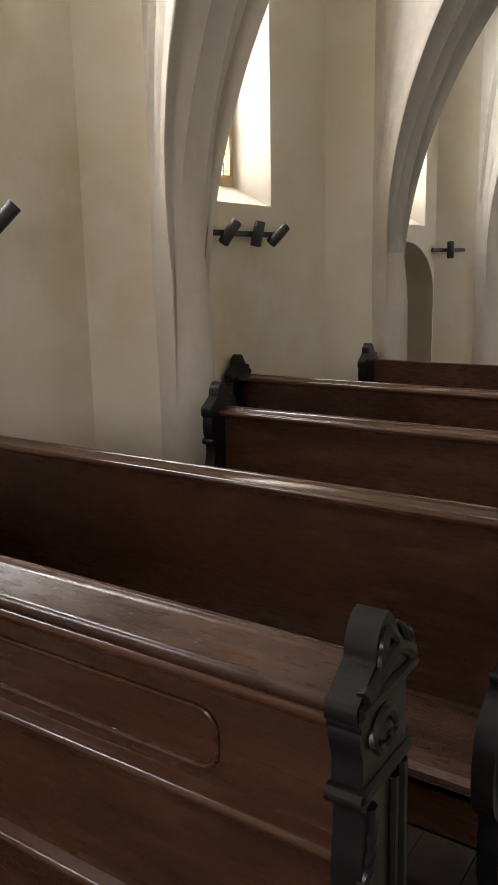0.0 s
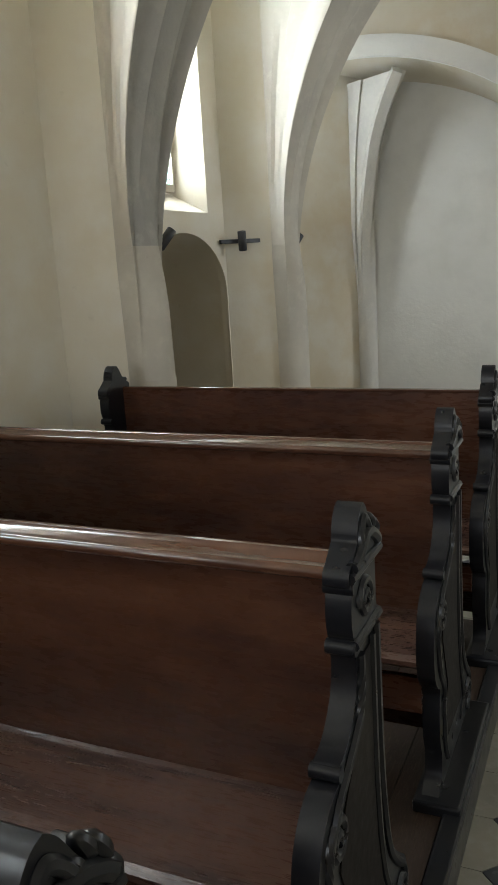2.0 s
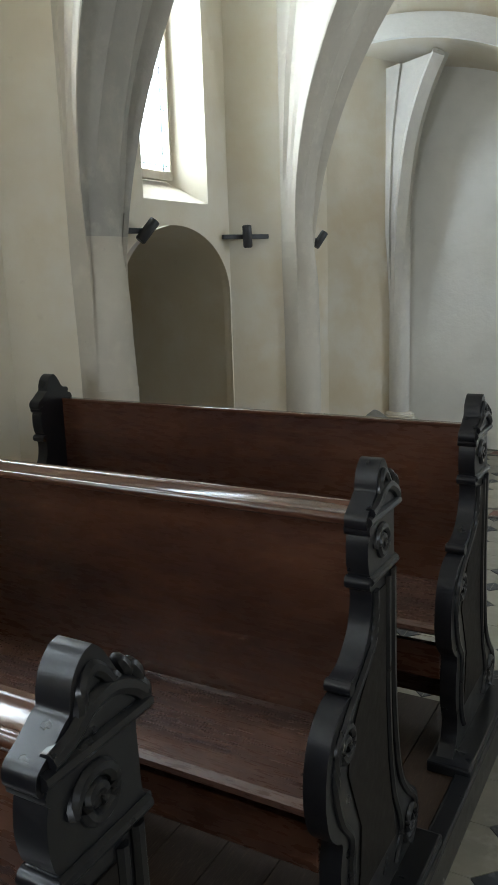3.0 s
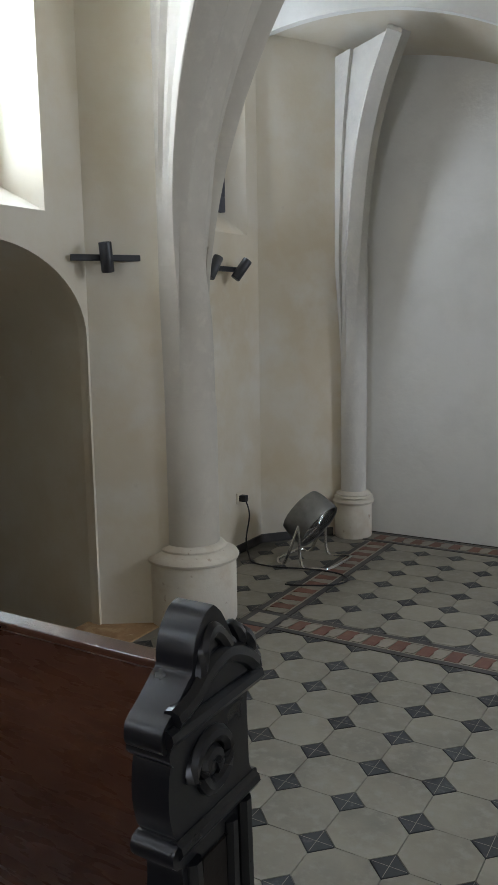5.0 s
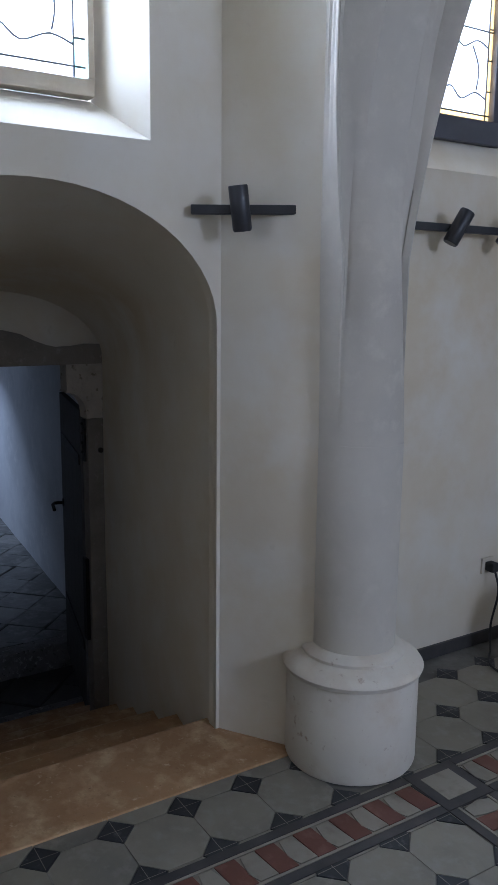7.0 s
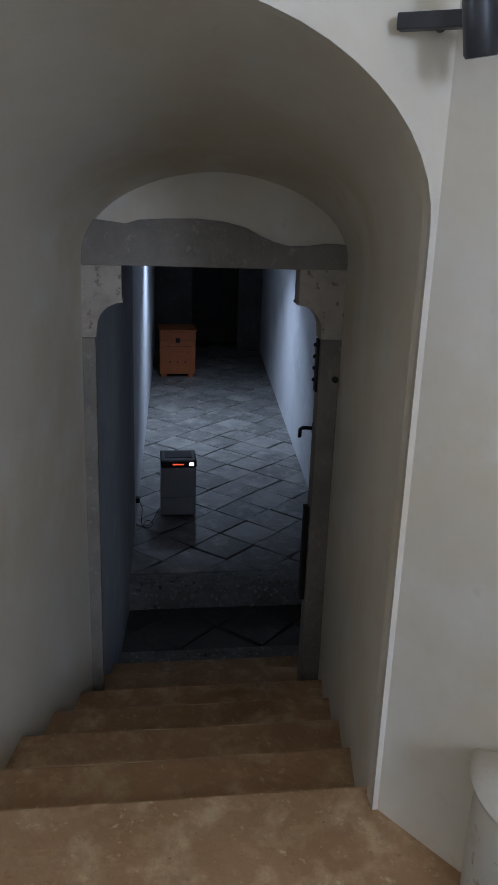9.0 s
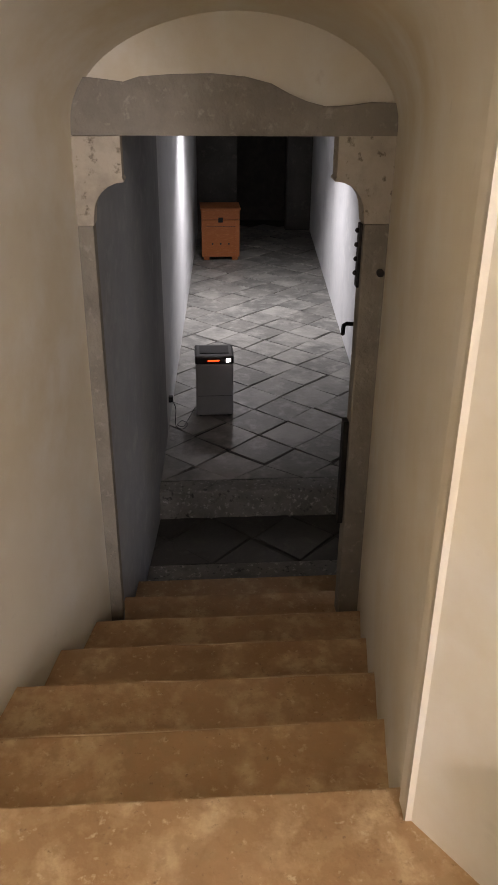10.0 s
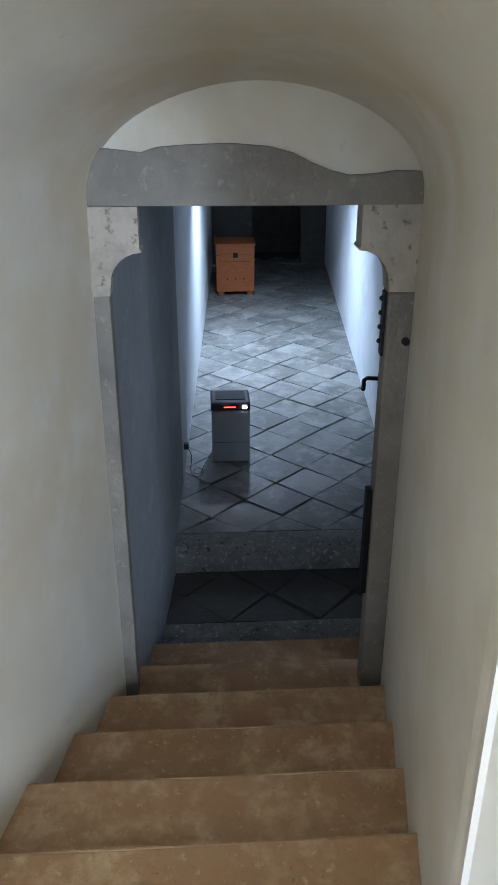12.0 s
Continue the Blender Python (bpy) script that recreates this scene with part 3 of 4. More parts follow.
def border(along, c, a, b, wid=0.195, z=0.004):
    """A border strip of slanting red and cream tiles between pale and dark bands; along 'x' or 'y'."""
    def put(u, v, zz):
        return (u, v, zz) if along == "x" else (v, u, zz)
    h = wid / 2
    for lo, hi, m in ((-h, -h + 0.030, GREYTILE), (h - 0.030, h, GREYTILE), (-h + 0.032, -h + 0.041, CREAM), (h - 0.041, h - 0.032, CREAM)):
        bm = bmesh.new()
        prism(bm, [(a, c + lo), (b, c + lo), (b, c + hi), (a, c + hi)], lambda u, v: put(u, v, -0.004), lambda u, v: put(u, v, z))
        part("border_band", bm, m, floor)
    w, t, sl = 0.0625, h - 0.043, 0.010
    k = int((b - a - sl) / w)
    w = (b - a - sl) / k
    for i in range(k):
        u = a + i * w
        u1 = u + w - 0.002
        bm = bmesh.new()
        q = [(u, c - t), (u1, c - t), (u1 + sl, c + t), (u + sl, c + t)]
        if i % 2 == 0:
            q = [(u + 0.014, c - t * 0.92), (u1 - 0.010, c - t * 0.92), (u1, c - 0.3 * t), (u1 + sl, c + t * 0.95), (u + sl + 0.006, c + t * 0.95), (u, c + 0.3 * t)]
        prism(bm, q, lambda u_, v_: put(u_, v_, -0.004), lambda u_, v_: put(u_, v_, z))
        part("border_tile", bm, RED if i % 2 else CREAM, floor)
    for e0, e1, q in ((a, a + sl, ((a, c - t + 0.006), (a + sl - 0.004, c + t), (a, c + t))), (b - sl, b, ((b - sl + 0.004, c - t), (b, c - t), (b, c + t - 0.006)))):
        bm = bmesh.new()
        prism(bm, q, lambda u_, v_: put(u_, v_, -0.004), lambda u_, v_: put(u_, v_, z))
        part("border_tile", bm, GREYTILE, floor)


# ---- sandstone sill of the doorway and the stairs ----
RISE, TREAD, SX = 0.165, 0.356, -2.905


def pl(x):
    """Left and right face of the stair passage at x."""
    return 5.655 + (-2.82 - x) * 0.203, 6.772 + (-2.82 - x) * 0.168


stair = thing("stairs", "worn sand-coloured stone stairs going down through the wall", "stairs", "", "structure")
bm = boxed(SX, -2.56, 5.30, 6.95, -0.16, 0.006, bev=0.006)
part("top_slab", bm, SAND, stair, "long pale sandstone sill slab")
for k in range(1, 7):
    x1, x0 = SX - TREAD * (k - 1), SX - TREAD * k
    l, r = pl(x0)
    bm = bmesh.new()
    box(bm, x0, x1 - 0.002, l - 0.15, r + 0.1, -RISE * k - 0.2, -RISE * k, bev=0.012)
    for v in bm.verts:
        if v.co.z > -RISE * k - 0.05:
            v.co.z += 0.010 * noise.noise(Vector((v.co.x * 2, v.co.y * 4, k * 3.1)))
            v.co.x += 0.008 * noise.noise(Vector((v.co.y * 5, k * 2.3, 1)))
    bmesh.ops.subdivide_edges(bm, edges=[e for e in bm.edges if abs(e.verts[0].co.y - e.verts[1].co.y) > 0.5], cuts=14)
    for v in bm.verts:
        if v.co.z > -RISE * k - 0.03:
            w = noise.noise(Vector((v.co.x * 3, v.co.y * 6, k * 1.7)))
            v.co.z += 0.006 * w
            v.co.x += 0.006 * noise.noise(Vector((v.co.y * 9, v.co.z * 4, k)))
    part("step", bm, SAND, stair)
    bm = bmesh.new()
    edge = []
    for i in range(25):
        yy = l - 0.02 + (r - l + 0.04) * i / 24
        edge.append((x1 + 0.006 + 0.004 * noise.noise(Vector((yy * 7, k * 2.1, 5))), yy, -RISE * (k - 1) - 0.006 + 0.003 * noise.noise(Vector((yy * 6, k, 2)))))
    tube(bm, edge, 0.0055, 8)
    part("nosing", bm, NOSING, stair, "worn pale tread edge", smooth=True)

# ---- stair passage: plastered walls and vault ----
bm = bmesh.new()
rows = []
FX = -4.50
for s in [i / 14 for i in range(15)] + [1.025]:
    x = WX + (FX - WX) * s
    l, r = pl(x)
    c, h = (l + r) / 2, (r - l) / 2
    spring, rise = DS + (1.17 - DS) * s, DR + (0.33 - DR) * s
    prof = [(x, l, -1.5), (x, l, -0.6), (x, l, 0.2), (x, l, spring * 0.7)] + [(x, c - h * math.cos(math.pi * i / N), spring + rise * math.sin(math.pi * i / N)) for i in range(N + 1)]
    prof += [(x, r, spring * 0.7), (x, r, 0.2), (x, r, -0.6), (x, r, -1.5)]
    if s > 0.02:
        prof = [(a, b + 0.008 * noise.noise(Vector((a * 2.5, b * 2, d * 2.5))), d + 0.006 * noise.noise(Vector((a * 2.5, b * 3, d + 9)))) for a, b, d in prof]
    rows.append(prof)
loft(bm, rows)
structure("stair_passage", bm, PLASTER, "rough plastered vaulted stair passage", "wall", smooth=True)

# end of the passage: plaster tympanum over a stone lintel on corbels
l, r = pl(FX)
bm = bmesh.new()
box(bm, FX - 0.30, FX - 0.025, l - 0.1, r + 0.1, 1.144, 1.7)
structure("tympanum", bm, PLASTER, "plastered wall over the lintel", "wall")
frame_root = thing("door_frame", "weathered stone door frame with corbelled corners", "door frame", "", "structure")
top_line = [(5.985, 1.30), (6.05, 1.312), (6.12, 1.308), (6.17, 1.300), (6.22, 1.312), (6.32, 1.322), (6.45, 1.326), (6.56, 1.318), (6.64, 1.295), (6.70, 1.268), (6.76, 1.244), (6.82, 1.232), (6.90, 1.235), (6.97, 1.242), (7.06, 1.238)]
bm = bmesh.new()
outline = [(5.96, 1.144), (7.075, 1.140)] + [(y, z + 0.004 * random.uniform(-1, 1)) for y, z in top_line[::-1]] + [(5.96, 1.30)]
prism(bm, outline, lambda y, z: (FX, y, z), lambda y, z: (FX - 0.30, y, z))
part("lintel", bm, ROUGH, frame_root, "dark grey uneven stone lintel")
for side in (0, 1):
    def Y(y, s=side):
        return y if s == 0 else 2 * 6.5075 - y
    bm = bmesh.new()
    pts = [(5.95, 1.142), (6.152, 1.142), (6.152, 1.012), (6.158, 1.005)] + [(6.158 - 0.105 * math.sin(radians(a)), 0.895 + 0.105 * math.cos(radians(a)) ) for a in range(0, 91, 15)] + [(6.05, 0.86), (5.95, 0.86)]
    prism(bm, [(Y(y), z) for y, z in pts], lambda y, z: (FX + 0.004, y, z), lambda y, z: (FX - 0.09, y, z))
    part("corbel", bm, CORBEL, frame_root, "pitted pale stone corbel block")
    bm = bmesh.new()
    box(bm, FX - 0.08, FX, min(Y(5.90), Y(6.047)), max(Y(5.90), Y(6.047)), -1.3, 0.858, bev=0.006)
    part("jamb", bm, ROUGH, frame_root)
part("hinge_plate", boxed(FX - 0.07, FX - 0.02, 6.946, 6.967, -0.36, 0.10, bev=0.004), IRON, frame_root, "long dark iron hinge plate")
part("latch_plate", boxed(FX - 0.06, FX - 0.02, 6.957, 6.967, 0.63, 0.855, bev=0.003), IRON, frame_root, "dark iron latch plate")
bm = bmesh.new()
tube(bm, [(FX + 0.012, 7.035, 0.69), (FX - 0.02, 7.035, 0.69)], 0.014, 10)
part("hinge_pin", bm, IRON, frame_root, "dark iron hinge pin")

# ---- lower landing and corridor ----
LZ, CZ, RX5, TW = -7 * RISE, -0.975, -5.88, 0.14


def cl(x):
    """Left and right face of the corridor at x."""
    left = 6.05 + (-4.78 - x) * 0.091 if x > -5.88 else 6.150 + (-5.88 - x) * 0.0435
    return left, 7.45 + (-5.0 - x) * 0.0745


CX1 = -13.3
part("bottom_sill", boxed(SX - 7 * TREAD, SX - 6 * TREAD - 0.002, 5.8, 7.4, LZ - 0.2, LZ + 0.006, bev=0.012), PITTED, stair, "grey stone sill at the foot of the stairs")
structure("landing_floor", boxed(RX5, SX - 7 * TREAD, 5.8, 7.6, LZ - 0.15, LZ - 0.008), MORTARSHADE, "dark joints of the landing paving", "floor")
landing = bpy.data.objects["landing_floor"]
structure("corridor_floor", boxed(CX1 - 0.9, RX5 - TW, 5.7, 8.6, CZ - 0.3, CZ - 0.008), MORTARSHADE, "grey flagstone corridor floor with dark joints", "floor")
cfloor = bpy.data.objects["corridor_floor"]
thr = bmesh.new()
box(thr, RX5 - TW, RX5, 5.98, 7.6, LZ - 0.1, CZ + 0.004, bev=0.012)
bmesh.ops.subdivide_edges(thr, edges=[e for e in thr.edges if abs(e.verts[0].co.y - e.verts[1].co.y) > 0.5], cuts=24)
for v in thr.verts:
    v.co.x += 0.010 * noise.noise(Vector((v.co.y * 8, v.co.z * 9, 3)))
    v.co.z += 0.005 * noise.noise(Vector((v.co.y * 10, v.co.x * 9, 7)))
structure("threshold", thr, PITTED, "pitted grey stone threshold step", "step")


def flags(parent, x0, x1, vx, vy, ylim, z, d, seed, stone=FLAG):
    """Square flagstones laid on the diagonal, clipped to the strip between x0, x1 and ylim(x)."""
    rnd = random.Random(seed)
    s = d / math.sqrt(2)
    for i in range(-40, 41):
        for j in range(-40, 41):
            cx, cy = vx + (i + j) * s, vy + (i - j) * s
            lo, hi = ylim(cx)
            if not (x0 - s < cx < x1 + s) or cy < lo - s or cy > hi + s:
                continue
            g = 0.006
            q = [(cx + s - g, cy), (cx, cy + s - g), (cx - s + g, cy), (cx, cy - s + g)]
            q = [(a + rnd.uniform(-0.012, 0.012), b + rnd.uniform(-0.012, 0.012)) for a, b in q]
            if not all(x0 - 0.4 < a < x1 + 0.005 for a, b in q):
                q = [(min(max(a, x0 - 0.4), x1 - 0.001), b) for a, b in q]
                if max(a for a, b in q) - min(a for a, b in q) < 0.03:
                    continue
            h = z + rnd.uniform(-0.003, 0.003)
            bm = bmesh.new()
            top = [bm.verts.new((cx + (a - cx) * 0.98, cy + (b - cy) * 0.98, h)) for a, b in q]
            mid = [bm.verts.new((a, b, h - 0.006)) for a, b in q]
            low = [bm.verts.new((a, b, z - 0.03)) for a, b in q]
            bm.faces.new(top)
            for A, B in ((top, mid), (mid, low)):
                for k in range(4):
                    bm.faces.new((A[k], A[(k + 1) % 4], B[(k + 1) % 4], B[k]))
            part("flagstone", bm, stone, parent)


# corridor walls, ceiling, end
bm = bmesh.new()
for s in (0, 1):
    pts = []
    for x in (FX - 0.09, RX5, -6.7, -8, -10, CX1 - 0.9):
        y = cl(x)[s]
        pts.append((x, y))
    o = -0.3 if s == 0 else 0.3
    for (xa, ya), (xb, yb) in list(zip(pts, pts[1:]))[2 - 2 * s:]:
        prism(bm, [(xa, ya), (xb, yb), (xb, yb + o), (xa, ya + o)], lambda x, y: (x, y, -1.4), lambda x, y: (x, y, 1.6))
# near stretch of the left wall gets the grey shaded copy
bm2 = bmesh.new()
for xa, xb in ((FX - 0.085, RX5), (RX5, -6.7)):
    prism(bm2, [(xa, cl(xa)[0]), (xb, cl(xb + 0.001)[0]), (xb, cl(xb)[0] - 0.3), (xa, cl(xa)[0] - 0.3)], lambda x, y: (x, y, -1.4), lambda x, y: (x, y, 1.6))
structure("corridor_reveal", bm2, SHADEWALL, "corridor wall beside the landing, its shade painted grey", "wall")
structure("corridor_walls", bm, CORRWALL, "whitewashed corridor walls", "wall")
# end wall and the wall beyond take dark colours for missing light
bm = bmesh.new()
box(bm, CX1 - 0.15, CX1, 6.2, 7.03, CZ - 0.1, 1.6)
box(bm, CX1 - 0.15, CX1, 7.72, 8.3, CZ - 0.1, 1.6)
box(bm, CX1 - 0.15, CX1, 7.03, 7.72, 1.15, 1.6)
structure("corridor_end", bm, SHADEFLAG, "end wall with a dark doorway, its dimness painted in", "wall")
structure("corridor_back", boxed(CX1 - 0.95, CX1 - 0.8, 6.2, 8.5, CZ - 0.1, 1.6), MORTARSHADE, "wall beyond the far doorway, painted dark for lack of light", "wall")
structure("corridor_ceiling", boxed(CX1 - 0.9, FX - 0.29, 5.7, 8.6, 1.42, 1.6), CORRWALL, "whitewashed corridor ceiling", "ceiling")
bm = bmesh.new()
box(bm, FX - 0.30, FX - 0.26, 5.3, 5.74, -1.5, 1.7)
box(bm, FX - 0.30, FX - 0.26, 7.12, 8.2, -1.5, 1.7)
structure("wall_frame_sides", bm, CORRWALL, "masonry beside the stone frame", "wall")

lamp = thing("ceiling_lamp", "round white corridor ceiling lamp, switched on", "lamp")
bm = bmesh.new()
lathe(bm, [(0.11, 1.419), (0.11, 1.40), (0.09, 1.385), (0.02, 1.38)], -9.3, 6.78, 24)
part("housing", bm, GREYPLASTIC, lamp, smooth=True)
bm = bmesh.new()
lathe(bm, [(0.085, 1.379), (0.085, 1.35), (0.06, 1.325), (0.01, 1.315)], -9.3, 6.78, 24)
part("diffuser", bm, TUBE, lamp, "glowing white diffuser", smooth=True)

# open plank door against the corridor wall
door = thing("door_1", "old grey plank door standing open inwards with iron handle", "door", "", "structure")
LEAF = Matrix.Translation((-4.80, 7.035, 0)) @ Matrix.Rotation(radians(180 - 12.3), 4, "Z")


def leaf(name, bm, material, label="", smooth=False):
    bm.transform(LEAF)
    return part(name, bm, material, door, label, smooth)


bm = bmesh.new()
for i in range(5):
    box(bm, i * 0.184, i * 0.184 + 0.181, -0.035, 0.0, CZ + 0.03, 0.86, bev=0.003)
leaf("planks", bm, OLDDOOR)
for zz in (0.55, -0.55):
    leaf("strap", boxed(0.02, 0.85, 0.001, 0.008, zz, zz + 0.06, bev=0.002), IRON, "black iron strap hinge")
bm = bmesh.new()
tube(bm, [(0.85, 0.0, 0.13), (0.85, 0.06, 0.13), (0.82, 0.075, 0.128), (0.73, 0.075, 0.115)], 0.011, 8)
tube(bm, [(0.85, 0.001, 0.13), (0.85, 0.008, 0.13)], 0.028, 12)
leaf("handle", bm, IRON, "black iron lever handle")
for k in range(4):
    bm = bmesh.new()
    bmesh.ops.create_uvsphere(bm, u_segments=10, v_segments=6, radius=0.009, matrix=pose(FX - 0.04, 6.953, 0.83 - 0.05 * k))
    part("stud", bm, IRON, frame_root, "dark iron stud", True)

# ---- pews ----
PX0, PX1, PT = -0.775, -0.728, 0.047


def end_outline():
    """Front and back edge of a carved pew end, y from the finial, z from the floor."""
    f = [(-0.010, 1.172), (-0.026, 1.167), (-0.042, 1.150), (-0.050, 1.128), (-0.052, 1.112), (-0.060, 1.106), (-0.082, 1.088), (-0.104, 1.072), (-0.106, 1.052), (-0.098, 1.044),
         (-0.090, 1.040), (-0.096, 1.020), (-0.098, 0.985), (-0.092, 0.955), (-0.086, 0.945), (-0.098, 0.938), (-0.098, 0.922), (-0.080, 0.912), (-0.080, 0.87), (-0.094, 0.83), (-0.125, 0.795),
         (-0.160, 0.775), (-0.196, 0.768), (-0.204, 0.752), (-0.196, 0.742), (-0.230, 0.735), (-0.268, 0.712), (-0.298, 0.672), (-0.312, 0.62), (-0.312, 0.56), (-0.295, 0.50), (-0.26, 0.46),
         (-0.235, 0.44), (-0.245, 0.38), (-0.240, 0.30), (-0.215, 0.23), (-0.225, 0.17), (-0.26, 0.14), (-0.26, 0.102)]
    b = [(0.150, 0.102), (0.205, 0.120), (0.248, 0.160), (0.260, 0.210), (0.242, 0.262), (0.190, 0.310), (0.142, 0.365), (0.112, 0.440), (0.086, 0.540), (0.070, 0.660), (0.062, 0.780), (0.058, 0.900), (0.058, 0.922),
         (0.072, 0.930), (0.073, 0.944), (0.058, 0.953), (0.055, 1.000), (0.055, 1.050), (0.076, 1.058), (0.084, 1.072), (0.076, 1.088), (0.062, 1.093), (0.066, 1.104), (0.056, 1.114), (0.040, 1.114), (0.027, 1.124), (0.016, 1.142), (0.004, 1.160)]
    return f + b


def pew_end(parent, x0, x1, y, carved, straight=False):
    pts = end_outline()
    if straight:
        pts = [(a if z > 1.0 else max(a, -0.085), z) for a, z in pts]
    bm = bmesh.new()
    fine = [(p.x, p.y) for p in spline([(a, z, 0) for a, z in pts + pts[:1]], 3)][:-1]
    prism(bm, [(y + a, z) for a, z in fine], lambda p, q: (x0, p, q), lambda p, q: (x1, p, q))
    es = [e for e in bm.edges if abs(e.verts[0].co.x - e.verts[1].co.x) < 1e-6 and (len(e.link_faces) == 2) and e.calc_face_angle(0) > 0.8]
    bmesh.ops.bevel(bm, geom=es, offset=0.006, segments=2, affect="EDGES")
    end = part("pew_end", bm, ENDWOOD, parent, "blackened carved wooden bench end", smooth=True)
    for a, z in ((-0.086, 1.043), (-0.086, 0.930)) + (() if straight else ((-0.192, 0.755),)):
        bm = bmesh.new()
        tube(bm, [(x0 - 0.004, y + a, z), (x1 + 0.004, y + a, z)], 0.014, 10)
        part("bead", bm, ENDWOOD, end, smooth=True)
    if carved:
        xo = x1 if carved > 0 else x0
        # raised edge moulding, scrolls and a leaf
        runs = [spline([(xo, y + a, z) for a, z in ((-0.062, 0.91), (-0.060, 0.86), (-0.077, 0.80), (-0.122, 0.765), (-0.17, 0.735), (-0.225, 0.70), (-0.262, 0.65), (-0.272, 0.58), (-0.245, 0.50), (-0.195, 0.43), (-0.195, 0.34), (-0.185, 0.25), (-0.15, 0.19))], 5),
                spline([(xo, y + a, z) for a, z in ((0.040, 0.925), (0.044, 0.80), (0.052, 0.64), (0.072, 0.50), (0.105, 0.39), (0.160, 0.315), (0.215, 0.26), (0.225, 0.20), (0.185, 0.15))], 5),
                spline([(xo, y + a, z) for a, z in ((0.012, 0.915), (0.014, 0.78), (0.020, 0.62), (0.036, 0.48), (0.062, 0.37), (0.10, 0.29), (0.115, 0.23), (0.08, 0.17))], 5),
                [(xo, y + a, 1.062) for a in (-0.100, -0.05, 0.0, 0.05, 0.078)],
                spline([(xo, y + a, z) for a, z in ((-0.088, 1.078), (-0.058, 1.086), (-0.026, 1.106), (0.010, 1.112), (0.044, 1.098), (0.066, 1.080))], 5),
                spline([(xo, y + a, z) for a, z in ((-0.040, 1.100), (-0.032, 1.130), (-0.018, 1.146), (-0.002, 1.138), (0.014, 1.118))], 5),
                [(xo, y + a, 0.936) for a in (-0.090, -0.04, 0.01, 0.066)]]
        if not straight:
            fp = [(-0.045, 0.90), (-0.045, 0.85), (-0.060, 0.79), (-0.105, 0.745), (-0.155, 0.70), (-0.195, 0.65), (-0.21, 0.58), (-0.175, 0.50), (-0.14, 0.42), (-0.145, 0.32), (-0.16, 0.25),
                  (0.08, 0.25), (0.046, 0.37), (0.020, 0.48), (0.006, 0.62), (0.002, 0.80), (0.0, 0.90)]
            bm = bmesh.new()
            prism(bm, [(y + a, z) for a, z in fp], lambda p, q: (xo - 0.004, p, q), lambda p, q: (xo + 0.003, p, q))
            part("field", bm, FIELDWOOD, end, "dull brown flat field")
        for cy, cz, r0, turn in ((-0.022, 0.998, 0.040, 1), (-0.222, 0.650, 0.046, 1), (0.185, 0.215, 0.050, -1)):
            sp = []
            for k in range(30):
                a = k * 0.36 * turn
                r = r0 * (1 - k / 34)
                sp.append((xo, y + cy - r * math.cos(a), cz + r * math.sin(a)))
            runs.append(sp)
        for run, r in zip(runs, (0.011, 0.011, 0.010, 0.010, 0.012, 0.009, 0.010, 0.010, 0.011, 0.011)):
            bm = bmesh.new()
            tube(bm, run, r, 8)
            part("scroll", bm, ENDWOOD, end, smooth=True)
        bm = bmesh.new()
        bmesh.ops.create_uvsphere(bm, u_segments=12, v_segments=8, radius=0.013, matrix=pose(xo, y - 0.022, 0.998) @ Matrix.Diagonal((0.45, 1, 1, 1)))
        part("boss", bm, ENDWOOD, end, smooth=True)
        bm = bmesh.new()
        for ly, lz, lr in ((0.058, 1.108, 0.017), (0.070, 1.082, 0.017), (0.040, 1.122, 0.015), (0.026, 1.112, 0.014), (0.048, 1.094, 0.014), (0.076, 1.066, 0.012)):
            bmesh.ops.create_uvsphere(bm, u_segments=8, v_segments=6, radius=lr, matrix=pose(xo - 0.005, y + ly, lz, 30, 0, 0) @ Matrix.Diagonal((0.9, 0.7, 1.4, 1)))
        part("leaf", bm, ENDWOOD, end, smooth=True)
    return end


def cap_rail(parent, x0, x1, y, z=1.066, deep=0.034, wood=CAPWOOD):
    if deep < 0.02:
        return part("cap_rail", boxed(x0, x1, y - 0.007, y + 0.025, z - 0.012, z, bev=0.003), CAPWOOD, parent, "thin worn top edge")
    bm = bmesh.new()
    r = 0.013
    pts = [(0.026, z - 0.046), (0.026, z - 0.004), (0.022, z), (0.012, z), (0.008, z - 0.004), (-0.004, z - 0.006), (-deep + 0.016, z - 0.011)]
    pts += [(-deep + r * math.cos(radians(a)), z - 0.024 + r * math.sin(radians(a))) for a in range(80, 281, 20)]
    pts += [(-deep + 0.014, z - 0.040), (-0.005, z - 0.046)]
    prism(bm, [(y + a, b) for a, b in pts], lambda p, q: (x0, p, q), lambda p, q: (x1, p, q))
    return part("cap_rail", bm, wood, parent, "worn rounded top rail", smooth=True)


